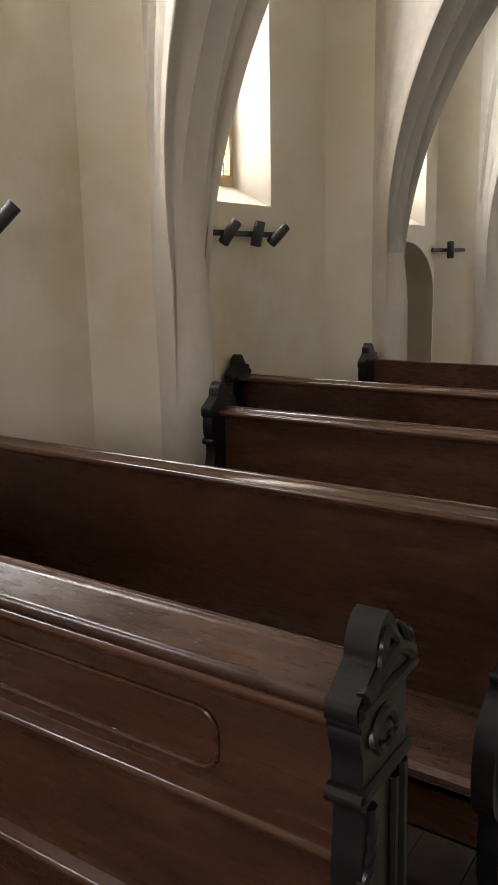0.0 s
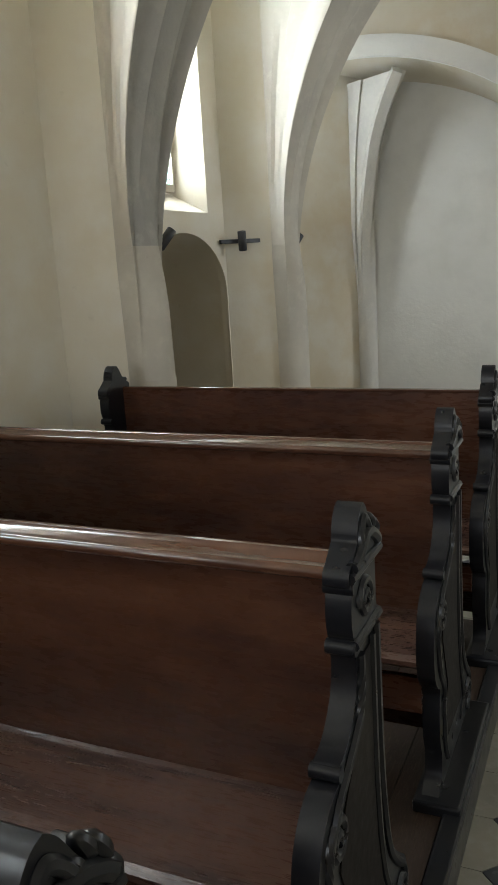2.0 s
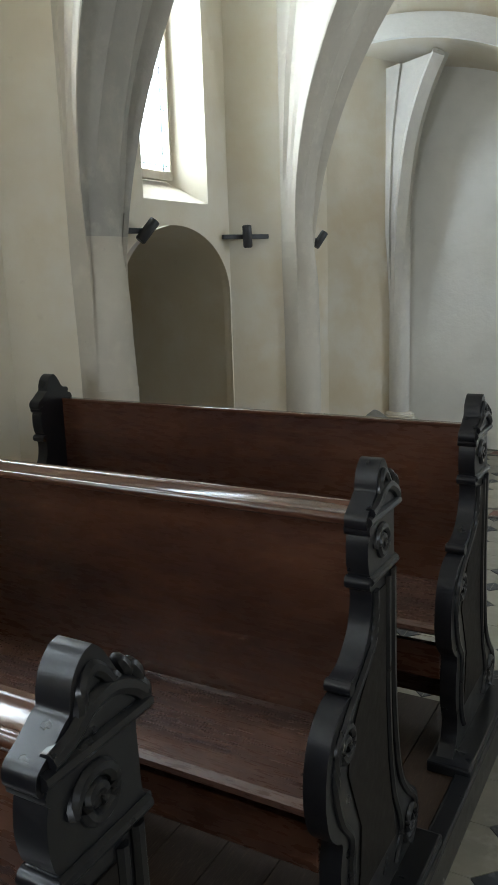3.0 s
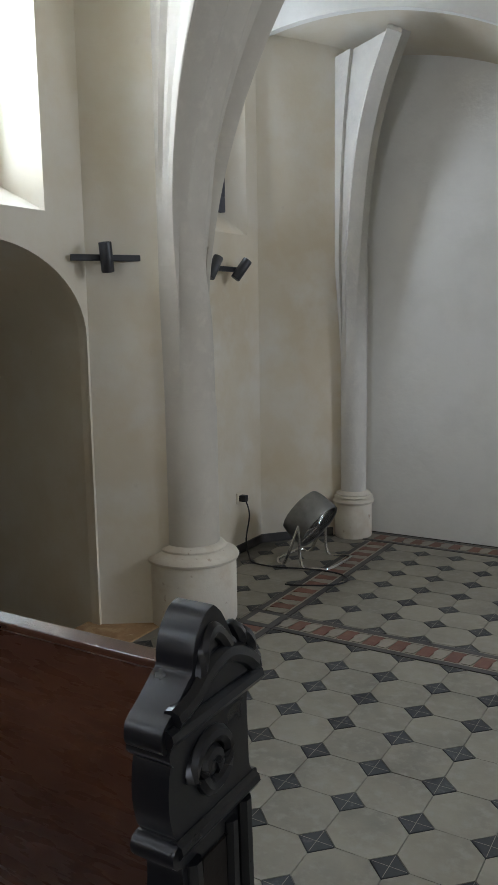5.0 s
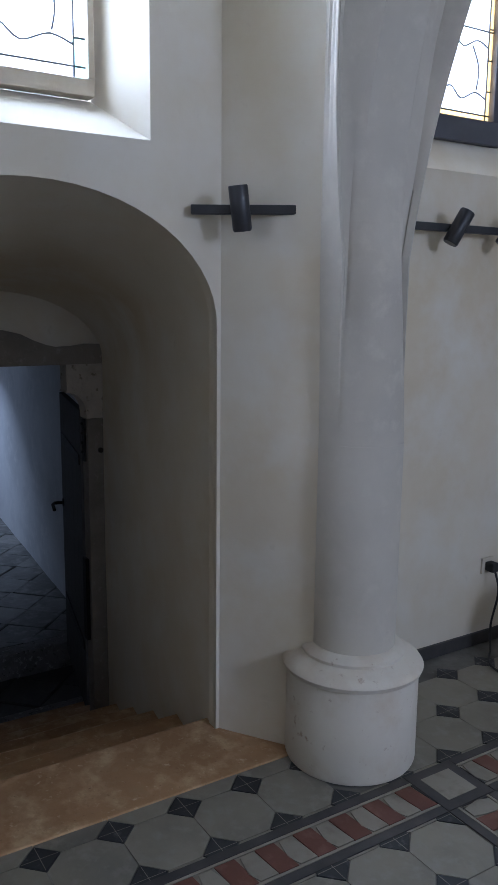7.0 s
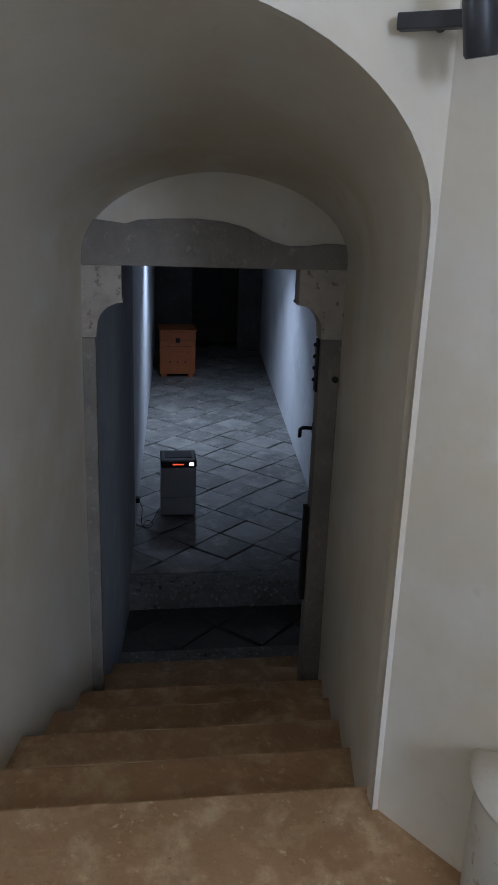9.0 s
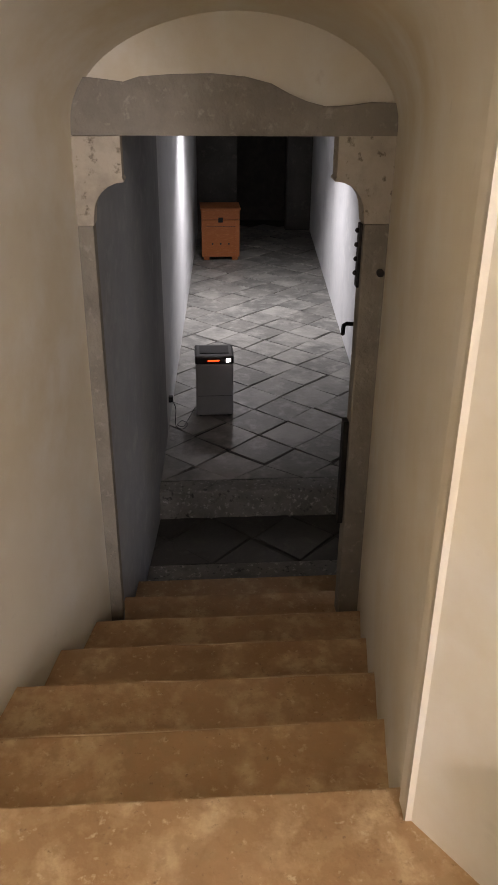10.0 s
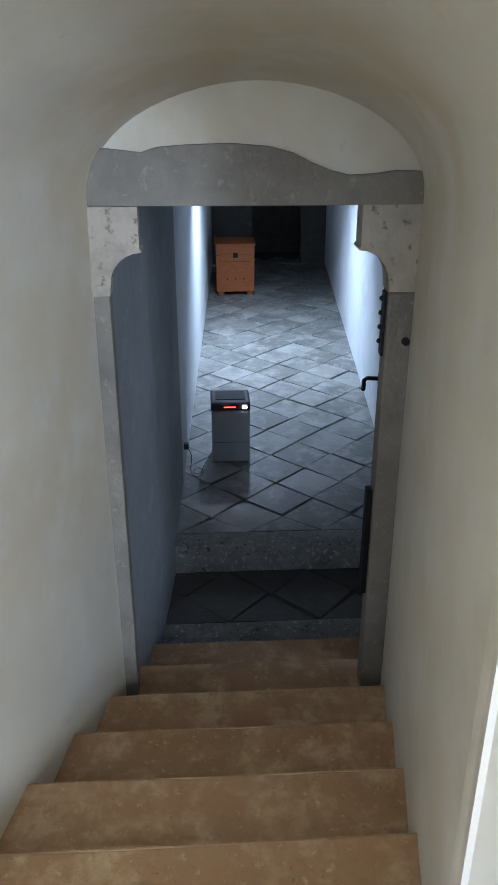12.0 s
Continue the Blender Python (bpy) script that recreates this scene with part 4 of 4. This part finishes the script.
def pew(y, xw, label, deep=0.034):
    root = thing("pew", label, "pew", "row of pews")
    pew_end(root, PX0, PX1, y, 1)
    pew_end(root, xw, xw + PT, y, 0)
    a, b = xw + PT, PX0
    bm = bmesh.new()
    yb = y if deep > 0.02 else y + 0.032
    box(bm, a, b, yb - 0.004, yb + 0.022, 0.44, 1.022 if deep > 0.02 else 1.060)
    part("backrest", bm, WOOD, root)
    cap_rail(root, a, b, yb, 1.066 if deep > 0.02 else 1.072, deep)
    bm = bmesh.new()
    pts = [(yb - y, 0.560), (-0.02, 0.556), (-0.25, 0.562), (-0.290, 0.560), (-0.306, 0.550), (-0.308, 0.538), (-0.296, 0.528), (yb - y, 0.528)]
    prism(bm, [(y + p, q) for p, q in pts], lambda p, q: (a, p, q), lambda p, q: (b, p, q))
    part("seat", bm, SEATWOOD, root, "worn seat board with a rounded front", smooth=False)
    part("seat_rail", boxed(a, b, y - 0.250, y - 0.228, 0.37, 0.475, bev=0.003), WOOD, root)
    part("stretcher", boxed(a, b, y - 0.05, y - 0.02, 0.20, 0.30, bev=0.004), WOOD, root)
    return root


pew(4.645, -2.425, "dark-stained wooden pew with carved black ends beside the column", 0.012)
pew(3.790, -2.79, "dark-stained wooden pew with carved black ends")
pew(2.890, -2.272, "dark-stained wooden pew with carved black ends and worn rail")
pew(2.005, -2.79, "dark-stained wooden pew with carved black ends and worn rail")

frontal = thing("panelled_frontal", "panelled dark wooden pew front with a sloping rail", "pew", "row of pews")
FY = 1.155
pew_end(frontal, PX0, PX1, FY, 1, straight=True)
pew_end(frontal, -2.79, -2.73, FY, 0, straight=True)
cap_rail(frontal, -2.73, PX0, FY, 1.085, 0.088, WOOD)
part("back_board", boxed(-2.73, PX0, FY - 0.010, FY + 0.02, 0.11, 1.025), WOOD, frontal)
for zc in (0.785, 0.50, 0.16):
    bm = bmesh.new()
    pts = [(-0.010, zc + 0.012), (-0.024, zc + 0.007)] + [(-0.028 - 0.012 * math.sin(radians(a)), zc - 0.006 + 0.012 * math.cos(radians(a))) for a in range(0, 181, 30)] + [(-0.018, zc - 0.022), (-0.010, zc - 0.024)]
    prism(bm, [(FY + p, q) for p, q in pts], lambda p, q: (-2.73, p, q), lambda p, q: (PX0, p, q))
    part("moulded_rail", bm, CAPWOOD, frontal, "rounded rail moulding", smooth=True)
for xa, xb in ((-2.62, -1.88), (-1.74, -1.02)):
    bm = bmesh.new()
    pts = []
    r = 0.035
    for cx, cz, a0 in ((xb - r, 0.93 - r, 0), (xa + r, 0.93 - r, 90), (xa + r, 0.825 + r, 180), (xb - r, 0.825 + r, 270)):
        for a in range(a0, a0 + 91, 18):
            pts.append((cx + r * math.cos(radians(a)), FY - 0.012, cz + r * math.sin(radians(a))))
    tube(bm, pts, 0.0055, 8, closed=True)
    part("panel_moulding", bm, WOOD, frontal, "raised rounded panel bead", smooth=True)
for py, pz, pr in ((-0.088, 1.040, 0.012), (-0.062, 1.018, 0.011), (-0.040, 1.000, 0.009)):
    bm = bmesh.new()
    tube(bm, [(-2.73, FY + py, pz), (PX0, FY + py, pz)], pr, 12)
    part("roll_moulding", bm, CAPWOOD, frontal, "rounded roll under the ledge", smooth=True)

deck = thing("pew_platform", "worn wooden platform under the pews with a timber kerb", "platform", "", "structure")
for i in range(14):
    xa = -2.80 + i * 0.149
    part("deck_board", boxed(xa, xa + 0.146, 0.2, 4.74, 0.02, 0.098 + random.uniform(-0.001, 0.001)), DECK, deck)
bm = boxed(-0.712, -0.655, 0.1, 4.80, -0.004, 0.115, bev=0.008)
part("kerb", bm, ENDWOOD, deck, "dark timber edge beam")
for p_y in (4.645, 3.790, 2.890, 2.005, 1.155):
    bm = boxed(PX0 - 0.02, -0.665, p_y - 0.30, p_y + 0.27, 0.099, 0.135, bev=0.008)
    part("foot_block", bm, ENDWOOD, deck, "dark block under a bench end")

# ---- windows ----


def leaded_window(name, gx, g0, g1, z0, z1, frame_mat, fw, label, edge):
    root = thing(name, label, "window", "", "structure")
    for a, b, c, d in ((g0 - fw, g0, z0, z1), (g1, g1 + fw, z0, z1)):
        part("frame_bar", boxed(gx - 0.03, gx + 0.03, a, b, c, d, bev=0.003), frame_mat, root)
    part("frame_bar", boxed(gx - 0.03, gx + 0.03, g0 - fw, g1 + fw, z0 - fw - 0.03, z0 - 0.001, bev=0.003), frame_mat, root)
    e = 0.035 if edge is CLEARGLASS else 0.024
    rnd = random.Random(int(g0 * 100))
    def pane(a, b, c, d, m):
        ob = part("pane", boxed(gx - 0.002, gx + 0.002, a, b, c, d), m, root)
        ob.visible_shadow = False
        return ob
    h = 0.115
    k = int((z1 - z0) / h)
    for i in range(k):
        a, b = z0 + i * h, z0 + (i + 1) * h
        pane(g0, g0 + e, a, b, edge if edge is AMBERGLASS or rnd.random() < 0.75 else TEALGLASS)
        pane(g1 - e, g1, a, b, edge if edge is AMBERGLASS or rnd.random() < 0.75 else TEALGLASS)
    pane(g0 + e, g1 - e, z0, z0 + e, edge)
    pane(g0 + e, g1 - e, z0 + e, z1, CLEARGLASS)
    r = 0.0034
    lines = [[(g0 + e, z0), (g0 + e, z1)], [(g1 - e, z0), (g1 - e, z1)], [(g0, z0 + e), (g1, z0 + e)]]
    for i in range(1, k):
        zz = z0 + i * h
        lines += [[(g0, zz), (g0 + e, zz)], [(g1 - e, zz), (g1, zz)]]
    c, w = (g0 + g1) / 2, (g1 - g0) / 2 - e
    zz = z0 + e
    i = 0
    while zz < z1 - 0.3:
        s = 1 if i % 2 else -1
        lines.append([(g0 + e, zz + 0.06), (c - 0.55 * w, zz + 0.09), (c - 0.1 * w, zz + 0.05), (c + 0.5 * w, zz + 0.08), (g1 - e, zz + 0.06)])
        lines.append([(c - 0.55 * w * s, zz + 0.09), (c - 0.62 * w * s, zz + 0.17), (c - 0.3 * w * s, zz + 0.25)])
        if i % 2:
            lines.append([(g0, zz + 0.12), (g1, zz + 0.12)])
        zz += 0.19
        i += 1
    for ln in lines:
        p = [(gx + 0.004, y, z) for y, z in ln]
        if len(p) > 2:
            p = spline(p, 4)
        bm = bmesh.new()
        tube(bm, p, r, 6)
        part("lead_came", bm, LEAD, root)
    return root


# the first two are out of view, added for light on the pews
leaded_window("window_rear", -3.03, -0.13, 0.23, 2.13, 3.40, OCHREFRAME, 0.032, "unseen narrow leaded window of pale glass in an ochre frame", CLEARGLASS)
leaded_window("window_0", -3.03, 1.80, 2.16, 2.13, 3.40, OCHREFRAME, 0.032, "unseen narrow leaded window of pale glass in an ochre frame", CLEARGLASS)
leaded_window("window_1", -3.03, 3.72, 4.08, 2.13, 3.40, OCHREFRAME, 0.032, "narrow leaded window with amber edges in an ochre frame", AMBERGLASS)
leaded_window("window_2", -3.03, 6.075, 6.435, 2.12, 3.40, HAZEOCHRE, 0.020, "narrow leaded window of pale glass in an ochre frame with haze painted in", CLEARGLASS)
leaded_window("window_3", -2.96, 7.80, 8.10, 2.18, 3.16, FRAMEPAINT, 0.06, "narrow leaded window with amber edges in a dark frame", AMBERGLASS)

# ---- spotlights on wall bars ----


def spot_bar(p0, p1, z, heads, label, out):
    """A bar from p0 to p1 in plan; out: distance from the wall behind it."""
    root = thing("spotlight_bar", label, "spotlight", "wall spotlights")
    a, b = Vector((*p0, z)), Vector((*p1, z))
    d = (b - a).normalized()
    n = Vector((d.y, -d.x, 0))
    m = Matrix((( d.x, n.x, 0, a.x), (d.y, n.y, 0, a.y), (0, 0, 1, z), (0, 0, 0, 1)))
    ln = (b - a).length
    bm = boxed(0, ln, -0.014, 0.014, -0.014, 0.014, bev=0.003)
    bm.transform(m)
    part("bar", bm, BLACKMETAL, root)
    for t in (0.06, ln - 0.06):
        bm = bmesh.new()
        tube(bm, [a + d * t, a + d * t - n * out], 0.010, 8)
        part("bracket", bm, BLACKMETAL, root)
    for t, way in heads:
        w = Vector(way).normalized()
        c = a + d * t + n * 0.042
        bm = bmesh.new()
        prof = [(0.0, -0.066), (0.026, -0.066), (0.029, -0.060), (0.029, 0.062), (0.027, 0.066), (0.022, 0.066), (0.021, 0.045), (0.0, 0.042)]
        lathe(bm, [(max(q, 0.0005), u) for q, u in prof], 0, 0, 20)
        bm.transform(Matrix.Translation(c) @ w.to_track_quat("Z", "Y").to_matrix().to_4x4())
        part("head", bm, BLACKMETAL, root, "black cylindrical spot head, off", smooth=True)
        bm = bmesh.new()
        tube(bm, [a + d * t, c], 0.010, 8)
        part("swivel", bm, BLACKMETAL, root)
    return root


spot_bar((-2.76, 3.55), (-2.76, 4.16), 1.80, ((0.11, (0.4, 0.5, 0.9)), (0.37, (0.2, 0.1, 1.0)), (0.58, (0.5, 0.6, 0.8))), "black wall bar with three cylindrical spotlights", 0.07)
spot_bar((-2.80, 6.672), (-2.592, 6.977), 1.742, ((0.150, (0.05, -0.17, 1.0)),), "black wall bar with one upright spotlight", 0.06)
spot_bar((-2.74, 1.66), (-2.74, 2.27), 1.81, ((0.15, (0.3, 0.4, 0.9)), (0.55, (0.5, 0.6, 0.8))), "black wall bar with two tilted spotlights", 0.09)
spot_bar((-2.76, 5.44), (-2.76, 5.80), 1.755, ((0.34, (0.5, 0.6, 0.9)),), "black wall bar with one tilted spotlight", 0.07)
spot_bar((BAY3X + 0.06, 7.56), (BAY3X + 0.06, 8.06), 1.745, ((0.20, (0.2, 0.45, 0.9)), (0.49, (0.45, 0.5, 0.9))), "black wall bar with two tilted spotlights", 0.07)

# ---- fan, socket, cable ----
fan = thing("floor_fan", "steel drum floor fan on a chrome tube stand", "fan")
FC = Vector((-2.39, 8.22, 0.25))
aim = Vector((0.82, -0.06, -0.56)).normalized()
rot = Matrix.Translation(FC) @ aim.to_track_quat("Z", "Y").to_matrix().to_4x4() @ Matrix.Diagonal((0.86, 0.86, 0.86, 1))
bm = bmesh.new()
lathe(bm, [(0.150, -0.12), (0.172, -0.115), (0.182, -0.07), (0.186, 0.06), (0.182, 0.07), (0.172, 0.07), (0.172, -0.06), (0.145, -0.105)], 0, 0, 40)
bm.transform(rot)
part("drum", bm, STEEL, fan, "dull steel drum", smooth=True)
for side, zz in (("front", 0.062), ("rear", -0.115)):
    bm = bmesh.new()
    for rr in (0.04, 0.07, 0.10, 0.13, 0.16):
        tube(bm, [(rr * math.cos(a * math.pi / 16), rr * math.sin(a * math.pi / 16), zz) for a in range(32)], 0.0022, 5, closed=True)
    for a in range(8):
        c, s = math.cos(a * math.pi / 4), math.sin(a * math.pi / 4)
        tube(bm, [(0.02 * c, 0.02 * s, zz), (0.174 * c, 0.174 * s, zz)], 0.0025, 5)
    bm.transform(rot)
    part("guard", bm, CHROME, fan, "wire guard")
for k in range(3):
    bm = bmesh.new()
    loft(bm, [[(r * math.cos(k * 2.094 + t), r * math.sin(k * 2.094 + t), -0.02 + 0.05 * t) for t in (-0.35, 0.0, 0.35)] for r in (0.03, 0.09, 0.155)])
    bmesh.ops.solidify(bm, geom=list(bm.faces), thickness=0.003)
    bm.transform(rot)
    part("blade", bm, RUBBER, fan, "dark fan blade", smooth=True)
bm = bmesh.new()
lathe(bm, [(0.001, -0.08), (0.05, -0.08), (0.055, -0.06), (0.055, 0.02), (0.04, 0.04), (0.001, 0.042)], 0, 0, 24)
bm.transform(rot)
part("motor", bm, RUBBER, fan, "black motor hub", smooth=True)
side = aim.cross(Vector((0, 0, 1))).normalized()
fwd = Vector((aim.x, aim.y, 0)).normalized()
base = Vector((FC.x, FC.y, 0.011))
A, B = FC + side * 0.155, FC - side * 0.155
bm = bmesh.new()
loop = [A, base + side * 0.155 + fwd * 0.02, base + side * 0.155 + fwd * 0.14, base + side * 0.125 + fwd * 0.19, base - side * 0.125 + fwd * 0.19, base - side * 0.155 + fwd * 0.14, base - side * 0.155 + fwd * 0.02, B]
tube(bm, spline(loop, 6), 0.0095, 8)
part("stand", bm, CHROME, fan, "bent chrome tube stand", smooth=True)
bm = bmesh.new()
tube(bm, spline([A, base + side * 0.155 - fwd * 0.10, base + side * 0.12 - fwd * 0.17, base - side * 0.12 - fwd * 0.17, base - side * 0.155 - fwd * 0.10, B], 6), 0.0095, 8)
part("stand", bm, CHROME, fan, smooth=True)

socket = thing("wall_socket", "black plug in a small wall socket", "socket")
part("plate", boxed(BAY3X - 0.004, BAY3X + 0.010, 8.11, 8.18, 0.32, 0.39, bev=0.003), PLASTER, socket, "cream socket plate")
part("plug", boxed(BAY3X + 0.010, BAY3X + 0.055, 8.125, 8.165, 0.335, 0.375, bev=0.006), RUBBER, socket, "black plug")
bm = bmesh.new()
tube(bm, spline([(BAY3X + 0.05, 8.145, 0.34), (BAY3X + 0.07, 8.15, 0.25), (BAY3X + 0.05, 8.14, 0.10), (BAY3X + 0.09, 8.10, 0.012), (-2.66, 7.98, 0.010), (-2.50, 7.97, 0.010), (-2.30, 8.02, 0.012), (-2.12, 8.02, 0.012), (-2.03, 7.93, 0.012), (-2.08, 7.82, 0.012), (-2.22, 7.74, 0.012), (-2.31, 7.72, 0.010)], 8), 0.005, 6)
tagged(finish("power_cable", bm, RUBBER, None, "", True), "black power cable lying on the tiles", "cable")

# dark skirting course along the choir wall
bm = bmesh.new()
prism(bm, [(BAY3X, 7.32), (BAY3X + 0.012, 7.32), (BAY3X + 0.012, 8.42), (-2.52, 8.80), (-2.54, 8.82), (BAY3X, 8.44)], lambda x, y: (x, y, 0), lambda x, y: (x, y, 0.055))
structure("baseboard", bm, GREYTILE, "dark grey tiled skirting", "skirting")

# ---- corridor things ----
unit = thing("dehumidifier", "grey box dehumidifier with dark top and lit display", "dehumidifier")
UX, U0, U1 = -6.953, 6.383, 6.645
part("body", boxed(UX - 0.24, UX, U0, U1, CZ + 0.012, CZ + 0.395, bev=0.012), GREYPLASTIC, unit)
part("top_cover", boxed(UX - 0.245, UX + 0.004, U0 - 0.004, U1 + 0.004, CZ + 0.396, CZ + 0.458, bev=0.014), DARKPLASTIC, unit, "dark control top")
part("display", boxed(UX + 0.0045, UX + 0.007, U0 + 0.085, U0 + 0.165, CZ + 0.421, CZ + 0.428), REDLED, unit, "red lit digits bar")
part("indicator", boxed(UX + 0.0045, UX + 0.008, U1 - 0.05, U1 - 0.022, CZ + 0.415, CZ + 0.437, bev=0.001), WHITELED, unit, "white indicator light")
part("grille", boxed(UX - 0.20, UX - 0.05, U0 + 0.03, U1 - 0.03, CZ + 0.458, CZ + 0.462), RUBBER, unit)
part("seam", boxed(UX - 0.0005, UX + 0.0015, U0 + 0.012, U1 - 0.012, CZ + 0.16, CZ + 0.163), DARKPLASTIC, unit)
for a, b in ((UX - 0.03, U0 + 0.03), (UX - 0.03, U1 - 0.03), (UX - 0.21, U0 + 0.03), (UX - 0.21, U1 - 0.03)):
    bm = bmesh.new()
    lathe(bm, [(0.014, CZ + 0.001), (0.016, CZ + 0.014)], a, b, 10)
    part("foot", bm, RUBBER, unit)
ys = cl(-6.77)[0]
bm = bmesh.new()
tube(bm, spline([(-6.87, ys + 0.02, CZ + 0.18), (-6.85, ys + 0.05, CZ + 0.12), (-6.83, ys + 0.045, CZ + 0.02), (-6.77, ys + 0.06, CZ + 0.010), (-6.74, ys + 0.10, CZ + 0.010), (-6.82, ys + 0.13, CZ + 0.011), (-6.87, ys + 0.09, CZ + 0.012), (-6.80, ys + 0.06, CZ + 0.014), (-6.77, ys + 0.10, CZ + 0.016), (-6.87, ys + 0.13, CZ + 0.014), (-6.99, U0 - 0.01, CZ + 0.06)], 8), 0.0028, 6)
tagged(finish("power_cable", bm, RUBBER, None, "", True), "tangled black cable beside the dehumidifier", "cable")
sock = thing("wall_socket", "small socket with a black plug", "socket")
part("plug", boxed(-6.89, -6.85, cl(-6.87)[0] - 0.002, cl(-6.87)[0] + 0.03, CZ + 0.16, CZ + 0.20, bev=0.005), RUBBER, sock)

cab = thing("chest_of_drawers", "small orange-stained pine chest on short feet", "chest")
KX, K0, K1 = -11.564, 6.504, 6.961
part("body", boxed(KX - 0.40, KX, K0, K1, CZ + 0.045, CZ + 0.485, bev=0.006), PINE, cab)
part("lid", boxed(KX - 0.40, KX + 0.004, K0 - 0.002, K1 + 0.002, CZ + 0.489, CZ + 0.600, bev=0.005), PINE, cab, "pine lid box")
part("top", boxed(KX - 0.415, KX + 0.018, K0 - 0.014, K1 + 0.014, CZ + 0.600, CZ + 0.622, bev=0.006), PINE, cab)
for a, b in ((K0, K0 + 0.05), (K1 - 0.05, K1)):
    part("corner_post", boxed(KX + 0.0005, KX + 0.010, a, b, CZ + 0.045, CZ + 0.484, bev=0.002), PINE, cab)
part("board_joint", boxed(KX + 0.0005, KX + 0.0015, K0 + 0.052, K1 - 0.052, CZ + 0.405, CZ + 0.409), RUBBER, cab, "dark joint between boards")
part("base_board", boxed(KX + 0.0005, KX + 0.012, K0 + 0.052, K1 - 0.052, CZ + 0.046, CZ + 0.095, bev=0.003), PINE, cab)
part("lock_plate", boxed(KX + 0.0045, KX + 0.009, (K0 + K1) / 2 - 0.028, (K0 + K1) / 2 + 0.028, CZ + 0.455, CZ + 0.515, bev=0.002), IRON, cab, "dark iron lock plate")
for yy in (K0 + 0.13, (K0 + K1) / 2, K1 - 0.13):
    bm = bmesh.new()
    tube(bm, [(KX - 0.002, yy, CZ + 0.20), (KX + 0.003, yy, CZ + 0.20)], 0.011, 12)
    part("finger_hole", bm, RUBBER, cab, "dark round hole", smooth=True)
for yy in (K0 + 0.02, K1 - 0.09):
    for xx in (KX - 0.37, KX - 0.06):
        part("foot", boxed(xx, xx + 0.05, yy, yy + 0.07, CZ + 0.001, CZ + 0.0445, bev=0.004), PINE, cab)

# ---- laid pieces last ----
put_floor_tiles()
tagged(finish("floor_tiles_far", rest_o, OCT), "pale octagonal cement tiles further off", "floor tiles", "", "stuff")
tagged(finish("floor_tiles_dark_far", rest_d, DOT), "dark square corner tiles further off", "floor tiles", "", "stuff")
BX, BY = -2.17, 7.235
border("y", BX, 4.85, BY - 0.100)
border("y", BX, BY + 0.100, 8.76)
border("x", BY, BX + 0.100, 0.9)
border("x", 8.88, -2.30, 0.9)
part("border_corner", boxed(BX - 0.097, BX + 0.097, BY - 0.097, BY + 0.097, -0.004, 0.004, bev=0.002), GREYTILE, floor)
part("border_corner", boxed(BX - 0.06, BX + 0.06, BY - 0.06, BY + 0.06, 0.0041, 0.0055), CREAM, floor)
flags(cfloor, CX1 - 0.2, RX5 - TW - 0.005, -7.069, 7.016, cl, CZ, 0.305, 4)
# landing flags use the darker copy that carries the shade
flags(landing, RX5 + 0.002, SX - 7 * TREAD, -5.643, 6.447, lambda x: (6.0, 7.4), LZ, 0.338, 9, SHADEFLAG)
